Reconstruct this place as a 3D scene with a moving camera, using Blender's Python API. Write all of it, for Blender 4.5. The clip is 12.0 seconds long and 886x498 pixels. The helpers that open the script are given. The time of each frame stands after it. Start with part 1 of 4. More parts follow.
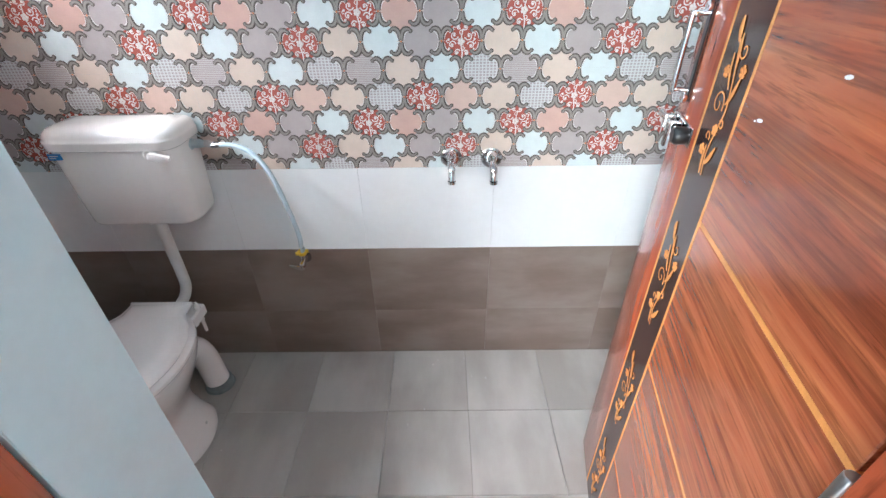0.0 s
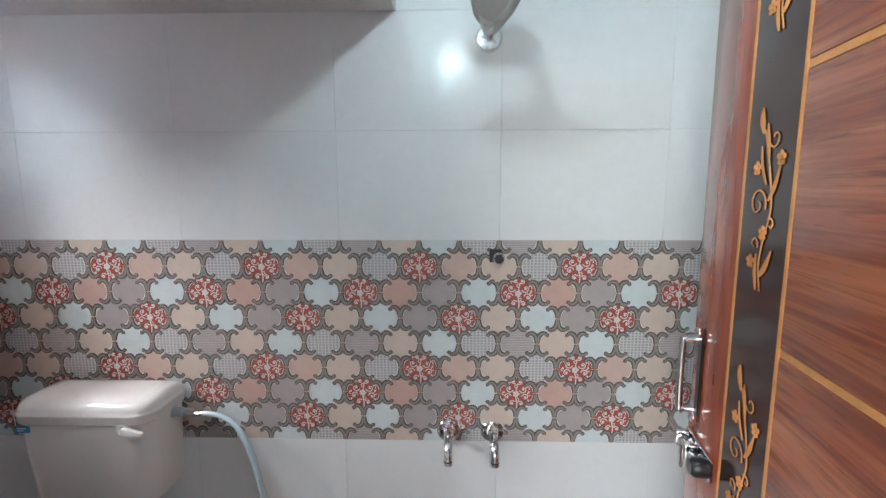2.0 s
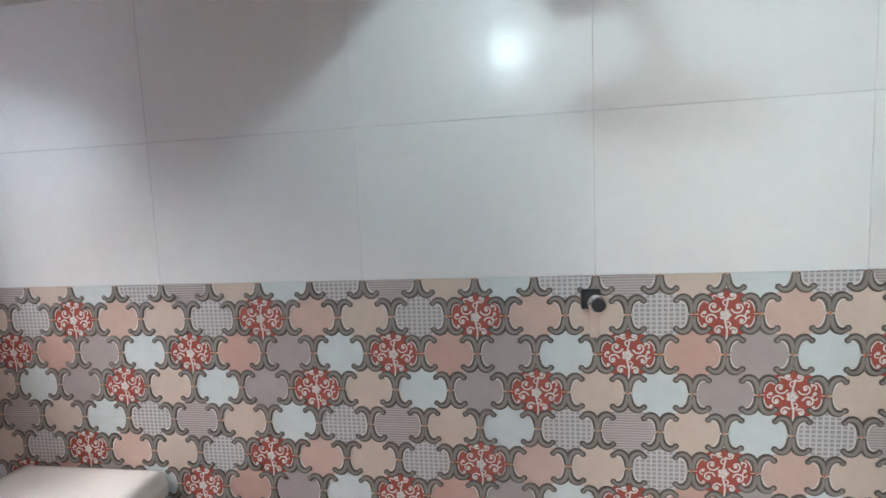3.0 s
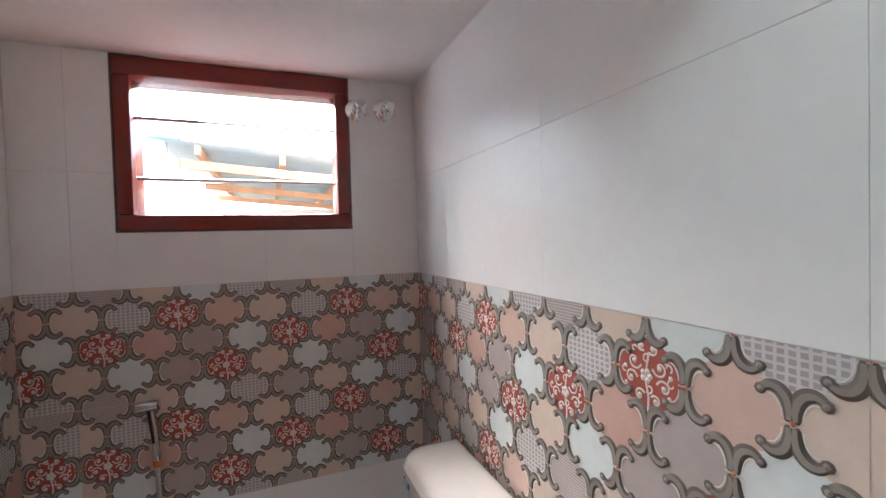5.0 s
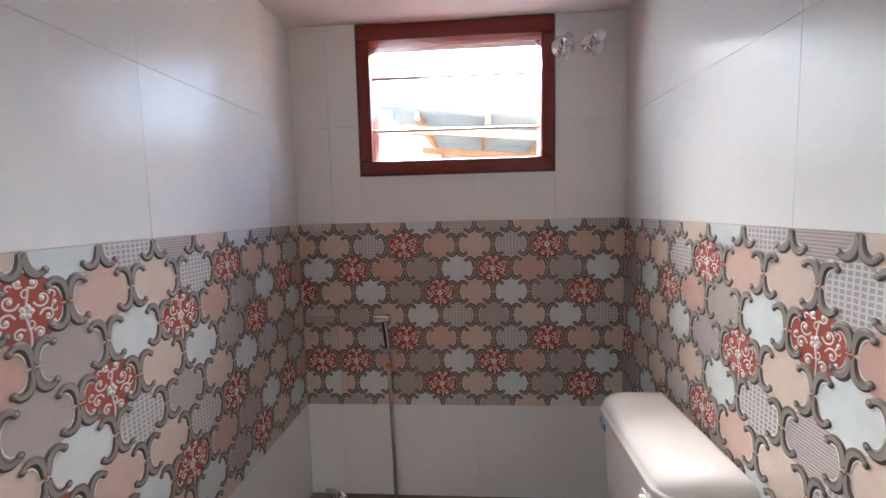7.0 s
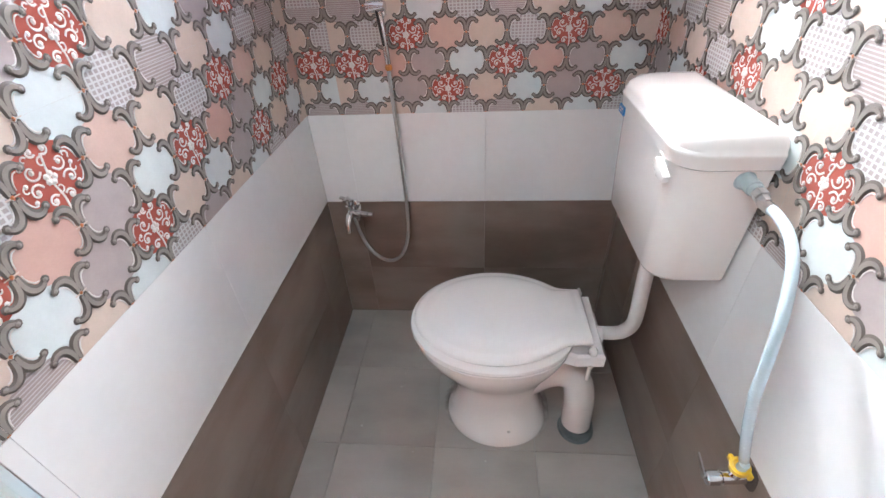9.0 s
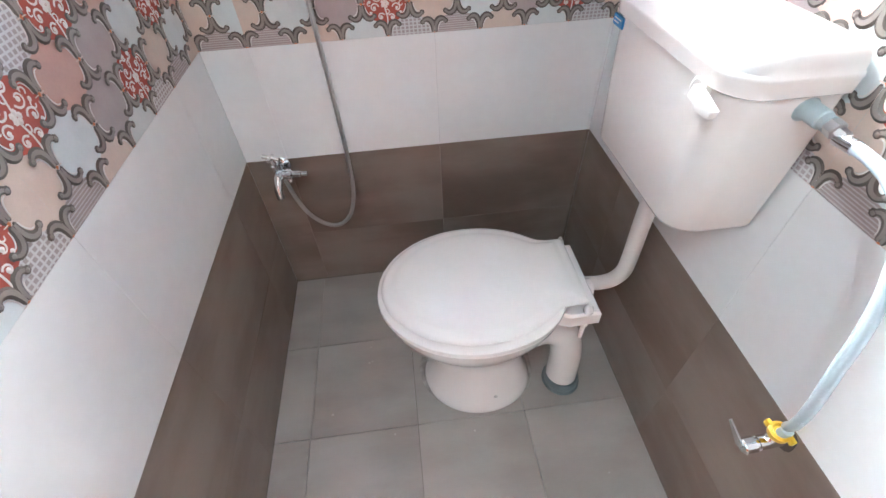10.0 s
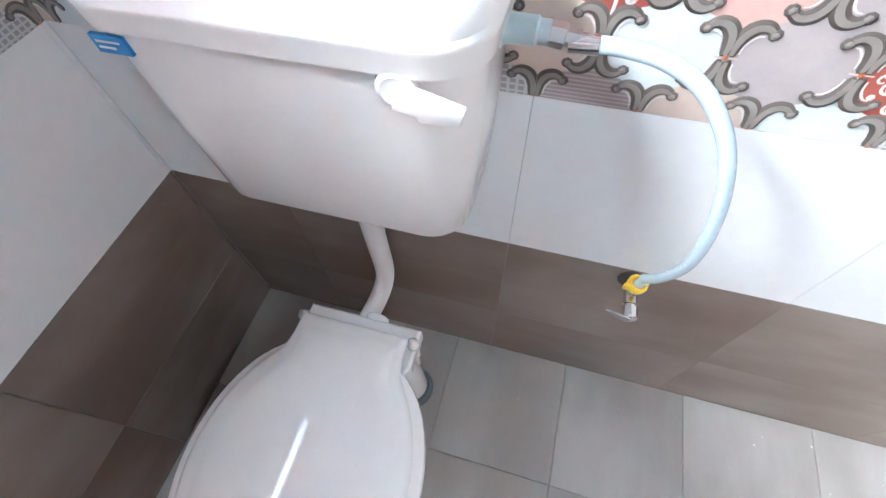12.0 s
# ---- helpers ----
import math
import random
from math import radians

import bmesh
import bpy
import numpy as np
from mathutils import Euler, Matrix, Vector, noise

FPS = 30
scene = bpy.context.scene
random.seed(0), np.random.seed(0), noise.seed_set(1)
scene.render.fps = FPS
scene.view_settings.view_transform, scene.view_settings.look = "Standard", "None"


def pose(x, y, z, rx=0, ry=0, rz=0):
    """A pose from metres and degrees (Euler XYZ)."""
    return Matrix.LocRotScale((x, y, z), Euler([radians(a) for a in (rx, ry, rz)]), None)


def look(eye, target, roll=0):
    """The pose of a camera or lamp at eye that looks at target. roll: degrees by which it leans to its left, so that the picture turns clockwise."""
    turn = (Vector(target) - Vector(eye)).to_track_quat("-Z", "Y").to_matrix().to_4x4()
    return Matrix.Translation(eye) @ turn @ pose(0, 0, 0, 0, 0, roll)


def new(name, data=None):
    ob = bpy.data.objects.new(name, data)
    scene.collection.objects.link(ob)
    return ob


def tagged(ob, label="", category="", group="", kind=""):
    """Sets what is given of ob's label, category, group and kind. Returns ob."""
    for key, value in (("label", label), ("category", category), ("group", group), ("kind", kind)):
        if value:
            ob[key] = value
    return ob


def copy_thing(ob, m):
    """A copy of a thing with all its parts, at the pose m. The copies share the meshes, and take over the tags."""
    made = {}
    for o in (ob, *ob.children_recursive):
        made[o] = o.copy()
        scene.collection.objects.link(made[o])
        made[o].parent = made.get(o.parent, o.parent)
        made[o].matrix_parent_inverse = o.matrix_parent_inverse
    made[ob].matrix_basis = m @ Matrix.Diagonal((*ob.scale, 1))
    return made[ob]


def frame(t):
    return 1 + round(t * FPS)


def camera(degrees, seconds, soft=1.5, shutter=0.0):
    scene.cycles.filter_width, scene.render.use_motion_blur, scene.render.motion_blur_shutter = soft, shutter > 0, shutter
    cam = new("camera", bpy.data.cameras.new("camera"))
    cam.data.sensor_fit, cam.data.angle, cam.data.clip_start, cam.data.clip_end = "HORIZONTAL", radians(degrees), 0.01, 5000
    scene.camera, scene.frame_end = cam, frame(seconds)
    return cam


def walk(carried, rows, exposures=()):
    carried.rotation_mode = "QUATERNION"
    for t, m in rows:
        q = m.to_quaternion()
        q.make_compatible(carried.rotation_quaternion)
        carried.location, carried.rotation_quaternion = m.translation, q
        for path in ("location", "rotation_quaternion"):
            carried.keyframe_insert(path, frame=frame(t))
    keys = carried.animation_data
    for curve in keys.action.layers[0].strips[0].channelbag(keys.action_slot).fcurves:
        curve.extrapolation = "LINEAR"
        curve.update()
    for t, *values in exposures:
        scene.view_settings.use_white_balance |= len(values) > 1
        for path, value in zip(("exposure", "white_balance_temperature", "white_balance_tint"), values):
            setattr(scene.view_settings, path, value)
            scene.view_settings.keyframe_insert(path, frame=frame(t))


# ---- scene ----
cam = camera(91.2, 12.0)

PATH = [
    (0, (1.438, -0.3, 1.418), (1.424, 1.362, 0.306), -0.9),
    (0.5, (1.468, -0.284, 1.503), (1.423, 1.503, 0.604), -0.4),
    (1, (1.477, -0.301, 1.555), (1.43, 1.605, 0.952), -0.1),
    (1.5, (1.479, -0.288, 1.587), (1.437, 1.674, 1.199), 0.2),
    (2, (1.473, -0.183, 1.586), (1.423, 1.8, 1.327), -0.1),
    (2.5, (1.457, 0.03, 1.592), (1.361, 2.019, 1.4), -0.9),
    (4.3, (1.357, 0.493, 1.543), (-0.01, 1.952, 1.515), -2.6),
    (4.5, (1.348, 0.547, 1.549), (-0.206, 1.805, 1.531), -1.6),
    (5, (1.347, 0.577, 1.561), (-0.51, 1.317, 1.513), -1.6),
    (5.5, (1.363, 0.597, 1.561), (-0.621, 0.845, 1.502), -1.4),
    (6, (1.378, 0.581, 1.55), (-0.622, 0.589, 1.501), -1.6),
    (6.5, (1.373, 0.582, 1.541), (-0.623, 0.495, 1.458), -1.5),
    (7, (1.362, 0.567, 1.494), (-0.624, 0.42, 1.307), -1.4),
    (7.5, (1.35, 0.559, 1.44), (-0.596, 0.381, 1.011), -1.5),
    (7.7, (1.35, 0.568, 1.41), (-0.566, 0.37, 0.873), -1.7),
    (9.3, (1.31, 0.537, 1.291), (-0.228, 0.428, 0.011), -2.9),
    (9.5, (1.267, 0.517, 1.277), (-0.240, 0.468, -0.051), -2.46),
    (10, (1.121, 0.464, 1.250), (-0.266, 0.582, -0.190), -2.92),
    (10.5, (1.007, 0.453, 1.232), (-0.250, 0.740, -0.302), -4.04),
    (11, (0.868, 0.513, 1.197), (-0.217, 0.942, -0.426), -8.05),
    (11.5, (0.789, 0.564, 1.179), (-0.021, 1.264, -0.506), -8.74),
    (12, (0.725, 0.605, 1.189), (0.373, 1.602, -0.526), -4.04),
]
walk(cam, [(t, look(e, a, r)) for t, e, a, r in PATH],
     [(0.0, 5.2, 6000, 8), (1.0, 4.6, 6150, 10), (2.7, 4.25, 6450, 11), (4.3, 4.55, 6850, 14), (6.7, 4.55, 6750, 14), (7.7, 5.6, 6600, 13), (9.3, 6.05, 6100, 9), (10.5, 6.33, 6050, 8), (12.0, 6.05, 5750, 7)])

# ---- plan (metres) ----
W = 1.025            # inner depth of the bathroom, from the door wall to the tap wall
L = 2.45             # inner length, from the window wall
CEIL = 2.06          # low slab over the toilet
HIGH = 2.55          # ceiling past the slab's edge
SLAB_X = 1.32
Z1, Z2, Z3, Z4 = 0.237, 0.537, 0.853, 1.453
BACK = 0.010         # tile thickness
DOOR_L, DOOR_R, HEAD = 1.123, 1.765, 2.02
WIN = (0.215, 0.812, 1.603, 2.055)
rng = random.Random(7)

# ---- light ----
world = bpy.data.worlds.new("sky")
scene.world = world
world.use_nodes = True
wt = world.node_tree
wt.nodes.clear()
sky = wt.nodes.new("ShaderNodeTexSky")
sky.sky_type = "NISHITA"
sky.sun_disc = False
sky.sun_elevation, sky.sun_rotation = radians(48), radians(215)
sky.dust_density = 3.0
bg = wt.nodes.new("ShaderNodeBackground")
bg.inputs["Strength"].default_value = 0.10
wo = wt.nodes.new("ShaderNodeOutputWorld")
wt.links.new(sky.outputs[0], bg.inputs[0])
wt.links.new(bg.outputs[0], wo.inputs[0])


def lamp(name, kind, power, m, colour=(1, 1, 1), size=(0.1, 0.1)):
    data = bpy.data.lights.new(name, kind)
    data.energy, data.color = power, colour
    if kind == "AREA":
        data.shape, data.size, data.size_y = "RECTANGLE", *size
    elif kind == "SUN":
        data.angle = size[0]
    else:
        data.shadow_soft_size = size[0]
    ob = new(name, data)
    ob.matrix_world = m
    return ob


lamp("sun", "SUN", 2.2, look((6, -8, 10), (0, 0, 0)), (1.0, 0.95, 0.88), (0.01, 0))
# fill lamp added in the unseen hall, to brighten through the doorway
lamp("hall_fill_light", "AREA", 1.9, look((-0.15, -3.22, 1.7), (1.3, 0.0, 1.2)), (0.84, 0.94, 1.0), (1.15, 1.3))
lamp("bathroom_window_light", "AREA", 17.0, look((-1.25, 0.30, 2.80), (0.05, 0.51, 1.84)), (0.99, 0.985, 0.98), (1.6, 0.8))
lamp("bulb_light", "POINT", 0.46, pose(1.465, 0.10, 2.185), (0.72, 0.93, 1.0), (0.024, 0))
scene.view_settings.exposure = 3.9


# ---- materials ----
class Mat:
    """A small builder of node materials."""

    def __init__(self, name, rough=0.5, metal=0.0):
        self.m = bpy.data.materials.new(name)
        self.m.use_nodes = True
        self.t = self.m.node_tree
        self.b = self.t.nodes["Principled BSDF"]
        self.b.inputs["Roughness"].default_value = rough
        self.b.inputs["Metallic"].default_value = metal
        self.co = self.t.nodes.new("ShaderNodeTexCoord").outputs["Object"]

    def node(self, kind, **inputs):
        n = self.t.nodes.new(kind)
        for k, v in inputs.items():
            k = k.replace("_", " ")
            if isinstance(v, bpy.types.NodeSocket):
                self.t.links.new(v, n.inputs[k])
            else:
                n.inputs[k].default_value = v
        return n

    def scaled(self, s, source=None, rot=(0, 0, 0)):
        n = self.node("ShaderNodeMapping", Vector=source or self.co)
        n.inputs["Scale"].default_value = s
        n.inputs["Rotation"].default_value = rot
        return n.outputs[0]

    def offset_random(self):
        """Object coordinates shifted by the object's own random number."""
        info = self.t.nodes.new("ShaderNodeObjectInfo")
        add = self.t.nodes.new("ShaderNodeVectorMath")
        add.operation = "MULTIPLY_ADD"
        comb = self.t.nodes.new("ShaderNodeCombineXYZ")
        for i in range(3):
            self.t.links.new(info.outputs["Random"], comb.inputs[i])
        self.t.links.new(comb.outputs[0], add.inputs[0])
        add.inputs[1].default_value = (17, 31, 23)
        self.t.links.new(self.co, add.inputs[2])
        self.random = info.outputs["Random"]
        self.co = add.outputs[0]
        return self

    def noise(self, scale, vec=None, detail=5.0, rough=0.55, dist=0.0):
        n = self.node("ShaderNodeTexNoise", Vector=vec or self.co, Scale=scale, Detail=detail, Roughness=rough, Distortion=dist)
        return n.outputs["Fac"]

    def ramp(self, fac, stops):
        n = self.t.nodes.new("ShaderNodeValToRGB")
        self.t.links.new(fac, n.inputs[0])
        e = n.color_ramp.elements
        while len(e) < len(stops):
            e.new(0.5)
        for el, (p, c) in zip(e, stops):
            el.position = p
            el.color = (*c, 1) if len(c) == 3 else c
        return n.outputs[0]

    def mix(self, fac, a, b, mode="MIX"):
        n = self.t.nodes.new("ShaderNodeMix")
        n.data_type, n.blend_type = "RGBA", mode
        for sock, v in ((n.inputs[0], fac), (n.inputs[6], a), (n.inputs[7], b)):
            if isinstance(v, bpy.types.NodeSocket):
                self.t.links.new(v, sock)
            else:
                sock.default_value = v if not isinstance(v, tuple) else (*v, 1)[:4]
        return n.outputs[2]

    def colour(self, c):
        if isinstance(c, tuple):
            self.b.inputs["Base Color"].default_value = (*c, 1)
        else:
            self.t.links.new(c, self.b.inputs["Base Color"])
        return self

    def roughness(self, fac, lo, hi):
        n = self.node("ShaderNodeMapRange", Value=fac)
        n.inputs["To Min"].default_value, n.inputs["To Max"].default_value = lo, hi
        self.t.links.new(n.outputs[0], self.b.inputs["Roughness"])
        return self

    def bump(self, fac, strength=0.2, distance=0.002):
        n = self.node("ShaderNodeBump", Strength=strength, Distance=distance, Height=fac)
        if self.b.inputs["Normal"].is_linked:
            self.t.links.new(self.b.inputs["Normal"].links[0].from_socket, n.inputs["Normal"])
        self.t.links.new(n.outputs[0], self.b.inputs["Normal"])
        return self


def simple(name, c, rough=0.4, metal=0.0, vary=0.08, scale=9.0, bump=0.0):
    """Paint, plastic, metal: one colour with faint mottling at two scales."""
    k = Mat(name, rough, metal)
    big, small = k.noise(scale), k.noise(scale * 14)
    dark = tuple(v * (1 - vary * 2) for v in c)
    light = tuple(min(1, v * (1 + vary)) for v in c)
    k.colour(k.mix(0.3, k.ramp(big, [(0.3, dark), (0.7, light)]), k.ramp(small, [(0.3, dark), (0.7, light)])))
    k.roughness(small, rough * 0.8, min(1, rough * 1.25))
    if bump:
        k.bump(small, bump, 0.001)
    return k.m


def white_tile_material():
    k = Mat("glazed_white_tile", 0.2).offset_random()
    big, small = k.noise(2.2), k.noise(40)
    k.colour(k.mix(0.12, k.ramp(big, [(0.3, (0.77, 0.765, 0.76)), (0.75, (0.84, 0.84, 0.835))]),
                   k.ramp(small, [(0.35, (0.72, 0.71, 0.70)), (0.65, (0.86, 0.86, 0.86))])))
    k.roughness(k.noise(5), 0.20, 0.26)
    k.b.inputs["Specular IOR Level"].default_value = 0.32
    k.bump(k.noise(6, detail=2), 0.05, 0.002)
    return k.m


def stone_tile_material(name, dark, mid, light, rough, stretch=(1.0, 1.0, 7.0)):
    """Cement-look tile: soft drawn-out bands, stains and fine grain."""
    k = Mat(name, rough).offset_random()
    v = k.scaled(stretch)
    bands = k.noise(2.2, v, 4, 0.55)
    cloud = k.noise(2.6, None, 3, 0.5)
    fine = k.noise(60, v, 2)
    both = k.node("ShaderNodeMath", Value=bands)
    both.operation = "ADD"
    k.t.links.new(cloud, both.inputs[1])
    spread = k.node("ShaderNodeMapRange", Value=both.outputs[0])
    spread.interpolation_type = "SMOOTHSTEP"
    spread.inputs["From Min"].default_value, spread.inputs["From Max"].default_value = 0.72, 1.28
    c = k.mix(spread.outputs[0], dark, light)
    c = k.mix(0.35, c, mid)
    c = k.mix(0.10, c, k.mix(fine, dark, light))
    k.colour(c)
    k.b.inputs["Roughness"].default_value = rough
    k.bump(fine, 0.06, 0.0006)
    return k.m


def wood_material(name, dark, mid, light, axis, rough=0.16, scale=1.0, streak=0.5, lines=0.0):
    """Lacquered veneer; axis: the way the grain runs; lines: how strong its fine dark grain is."""
    k = Mat(name, rough).offset_random()
    s = [16.0, 16.0, 16.0]
    s["xyz".index(axis)] = 1.1
    v = k.scaled(tuple(a * scale for a in s))
    wavy = k.noise(1.3, v, 6, 0.62, 1.2)
    pores = k.noise(5.0, k.scaled(tuple(a * scale * 2.2 for a in s)), 3, 0.6)
    fig = k.noise(0.45, v, 3, 0.5, 2.2)
    c = k.ramp(wavy, [(0.30, dark), (0.45, mid), (0.56, light), (0.63, mid), (0.72, dark)])
    c = k.mix(streak, c, k.ramp(fig, [(0.32, dark), (0.5, mid), (0.68, light)]))
    c = k.mix(k.ramp(pores, [(0.55, (0, 0, 0)), (0.70, (0.55, 0.55, 0.55))]), c, tuple(x * 0.45 for x in dark))
    if lines:
        fine = [46.0, 46.0, 46.0]
        fine["xyz".index(axis)] = 1.5
        grain = k.noise(1.0, k.scaled(tuple(a * scale for a in fine)), 4, 0.62, 0.5)
        f = k.ramp(grain, [(0.44, (0, 0, 0)), (0.54, (lines, lines, lines)), (0.60, (lines * 0.3,) * 3), (0.72, (lines, lines, lines))])
        c = k.mix(f, c, tuple(x * 0.55 for x in dark))
    k.colour(c)
    k.roughness(k.noise(6), rough * 0.7, rough * 1.5)
    k.bump(pores, 0.05, 0.0004)
    k.b.inputs["Coat Weight"].default_value = 0.6
    k.b.inputs["Coat Roughness"].default_value = 0.08
    return k.m


def glaze(name, c, vary=0.07, rough=0.16):
    k = Mat(name, rough)
    k.colour(k.mix(0.35, k.ramp(k.noise(30), [(0.3, tuple(x * (1 - vary) for x in c)), (0.7, tuple(min(1, x * (1 + vary)) for x in c))]),
                   k.ramp(k.noise(220, None, 3), [(0.3, tuple(x * 0.9 for x in c)), (0.7, c)])))
    k.roughness(k.noise(12), rough, rough + 0.12)
    return k.m


def mesh_glaze(name, c, line, sx, sy):
    """Glaze printed with a fine woven grid; the coordinates are those of the cell."""
    k = Mat(name, 0.22)
    uv = k.node("ShaderNodeUVMap").outputs[0]
    out = None
    for s, rot in ((sx, 0.0), (sy, radians(90))):
        if not s:
            continue
        w = k.node("ShaderNodeTexWave", Vector=k.scaled((1, 1, 1), uv, (0, 0, rot)), Scale=s, Distortion=0.6)
        w.inputs["Detail Scale"].default_value = 3.0
        f = k.ramp(w.outputs["Fac"], [(0.62, (0, 0, 0)), (0.85, (1, 1, 1))])
        out = f if out is None else k.mix(1.0, out, f, "LIGHTEN")
    base = k.ramp(k.noise(35), [(0.3, tuple(x * 0.9 for x in c)), (0.7, c)])
    k.colour(k.mix(out, base, line))
    k.bump(out, 0.25, 0.0006)
    return k.m


M = {}
M["white_tile"] = white_tile_material()
M["brown_tile"] = stone_tile_material("brown_cement_tile", (0.145, 0.094, 0.068), (0.235, 0.172, 0.138), (0.33, 0.275, 0.235), 0.28, (1.0, 3.0, 1.0))
M["floor_tile"] = stone_tile_material("grey_cement_tile", (0.29, 0.255, 0.225), (0.39, 0.352, 0.32), (0.48, 0.445, 0.41), 0.30, (3.0, 1.0, 1.0))
M["grout"] = simple("grey_grout", (0.60, 0.58, 0.56), 0.9, 0, 0.15, 20, 0.3)
M["dark_grout"] = simple("dark_grout", (0.10, 0.08, 0.07), 0.9, 0, 0.15, 20, 0.3)
M["ceiling"] = simple("white_distemper", (0.80, 0.79, 0.78), 0.85, 0, 0.05, 4, 0.15)
M["plaster"] = simple("pale_blue_plaster", (0.55, 0.655, 0.69), 0.6, 0, 0.05, 5, 0.15)
M["cement"] = simple("bare_cement", (0.46, 0.43, 0.40), 0.95, 0, 0.25, 30, 0.6)
M["ceramic"] = simple("white_sanitary_ceramic", (0.83, 0.79, 0.77), 0.09, 0, 0.015, 5)
M["plastic"] = simple("white_gloss_plastic", (0.83, 0.79, 0.76), 0.10, 0, 0.02, 5)
M["lid_plastic"] = simple("polished_white_plastic", (0.83, 0.79, 0.76), 0.045, 0, 0.02, 5)
M["pipe"] = simple("white_plastic_pipe", (0.74, 0.71, 0.68), 0.3, 0, 0.03, 8)
M["hose"] = simple("pale_blue_hose", (0.55, 0.66, 0.72), 0.25, 0, 0.04, 12)
M["collar"] = simple("grey_rubber_collar", (0.15, 0.18, 0.19), 0.5, 0, 0.2, 20)
M["fitting"] = simple("pale_grey_fitting", (0.45, 0.54, 0.56), 0.35, 0, 0.06, 20)
M["yellow"] = simple("yellow_plastic", (0.80, 0.50, 0.03), 0.35, 0, 0.06, 20)
M["label"] = simple("blue_sticker", (0.03, 0.22, 0.52), 0.35, 0, 0.05, 20)
M["chrome"] = simple("chrome", (0.75, 0.75, 0.76), 0.07, 1.0, 0.04, 20)
M["steel"] = simple("brushed_steel", (0.55, 0.54, 0.53), 0.3, 1.0, 0.08, 20)
M["black"] = simple("black_plastic", (0.015, 0.015, 0.016), 0.3, 0, 0.1, 20)
M["red_paint"] = simple("red_oxide_paint", (0.20, 0.027, 0.019), 0.24, 0, 0.02, 4)
M["red_wood"] = wood_material("red_brown_lacquer", (0.15, 0.022, 0.009), (0.31, 0.055, 0.020), (0.42, 0.090, 0.030), "z", 0.15, 0.7, 0.6)
M["board"] = wood_material("orange_veneer", (0.18, 0.038, 0.016), (0.36, 0.085, 0.034), (0.50, 0.160, 0.058), "x", 0.17, 0.9, 0.5, 0.5)
M["band"] = simple("dark_brown_lacquer", (0.045, 0.016, 0.012), 0.13, 0, 0.2, 10)
M["inlay"] = simple("pale_orange_inlay", (0.66, 0.27, 0.08), 0.22, 0, 0.12, 30)
M["glass"] = Mat("clear_glass", 0.02).m
M["bulb"] = Mat("bulb_glass", 0.3).m
_b = M["bulb"].node_tree.nodes["Principled BSDF"]
_b.inputs["Emission Color"].default_value = (0.94, 0.98, 1, 1)
_b.inputs["Emission Strength"].default_value = 9.0
M["clear"] = Mat("clear_plastic", 0.12).m
_c = M["clear"].node_tree.nodes["Principled BSDF"]
_c.inputs["Base Color"].default_value = (0.80, 0.76, 0.72, 1)
_c.inputs["Transmission Weight"].default_value = 0.65
M["sheet"] = simple("weathered_roof_sheet", (0.40, 0.47, 0.49), 0.5, 0.2, 0.12, 2)
M["rafter"] = simple("pale_orange_rafter", (0.55, 0.30, 0.17), 0.7, 0, 0.15, 4)
M["limewash"] = simple("limewashed_wall", (0.75, 0.72, 0.68), 0.9, 0, 0.06, 1.5, 0.2)
M["earth"] = simple("bare_earth", (0.26, 0.24, 0.21), 0.95, 0, 0.2, 1.2, 0.3)
M["blue"] = simple("blue_painted_edge", (0.12, 0.30, 0.50), 0.5, 0, 0.1, 4)
M["hall_floor"] = simple("cream_floor_tile", (0.45, 0.42, 0.38), 0.3, 0, 0.06, 3)
for key, c in (("cream", (0.68, 0.55, 0.47)), ("peach", (0.66, 0.47, 0.40)), ("salmon", (0.62, 0.40, 0.34)), ("pale", (0.68, 0.73, 0.73)),
               ("mauve", (0.45, 0.385, 0.375)), ("red", (0.43, 0.112, 0.085)), ("scroll", (0.27, 0.238, 0.212)), ("scroll_dark", (0.115, 0.094, 0.080)),
               ("vine", (0.74, 0.66, 0.63)), ("dot", (0.60, 0.20, 0.08)), ("edge", (0.72, 0.68, 0.65))):
    M[key] = glaze("glaze_" + key, c, rough=0.42 if key in ("scroll", "scroll_dark", "vine", "edge", "dot") else 0.18)
M["check"] = mesh_glaze("glaze_check", (0.43, 0.38, 0.375), (0.62, 0.61, 0.61), 31, 38)
M["stripe"] = mesh_glaze("glaze_stripe", (0.43, 0.36, 0.35), (0.57, 0.52, 0.51), 0, 62)


# ---- building blocks ----
def finish(bm, smooth=False, angle=40):
    if smooth:
        for f in bm.faces:
            f.smooth = True
        for e in bm.edges:
            if len(e.link_faces) == 2 and e.calc_face_angle(0) > radians(angle):
                e.smooth = False
    return bm


def part(name, bm, material, parent=None, label="", smooth=False, kind=""):
    """Links a bmesh as one object, under its thing where one is given."""
    finish(bm, smooth)
    me = bpy.data.meshes.new(name)
    bm.to_mesh(me)
    bm.free()
    for m in (material if isinstance(material, (list, tuple)) else (material,)):
        me.materials.append(M[m] if isinstance(m, str) else m)
    ob = new(name, me)
    ob.parent = parent
    return tagged(ob, label, "", "", kind)


def thing(name, at, label, category, group="", kind=""):
    ob = new(name)
    ob.matrix_basis = at if isinstance(at, Matrix) else Matrix.Translation(at)
    ob.empty_display_size = 0.05
    return tagged(ob, label, category, group, kind)


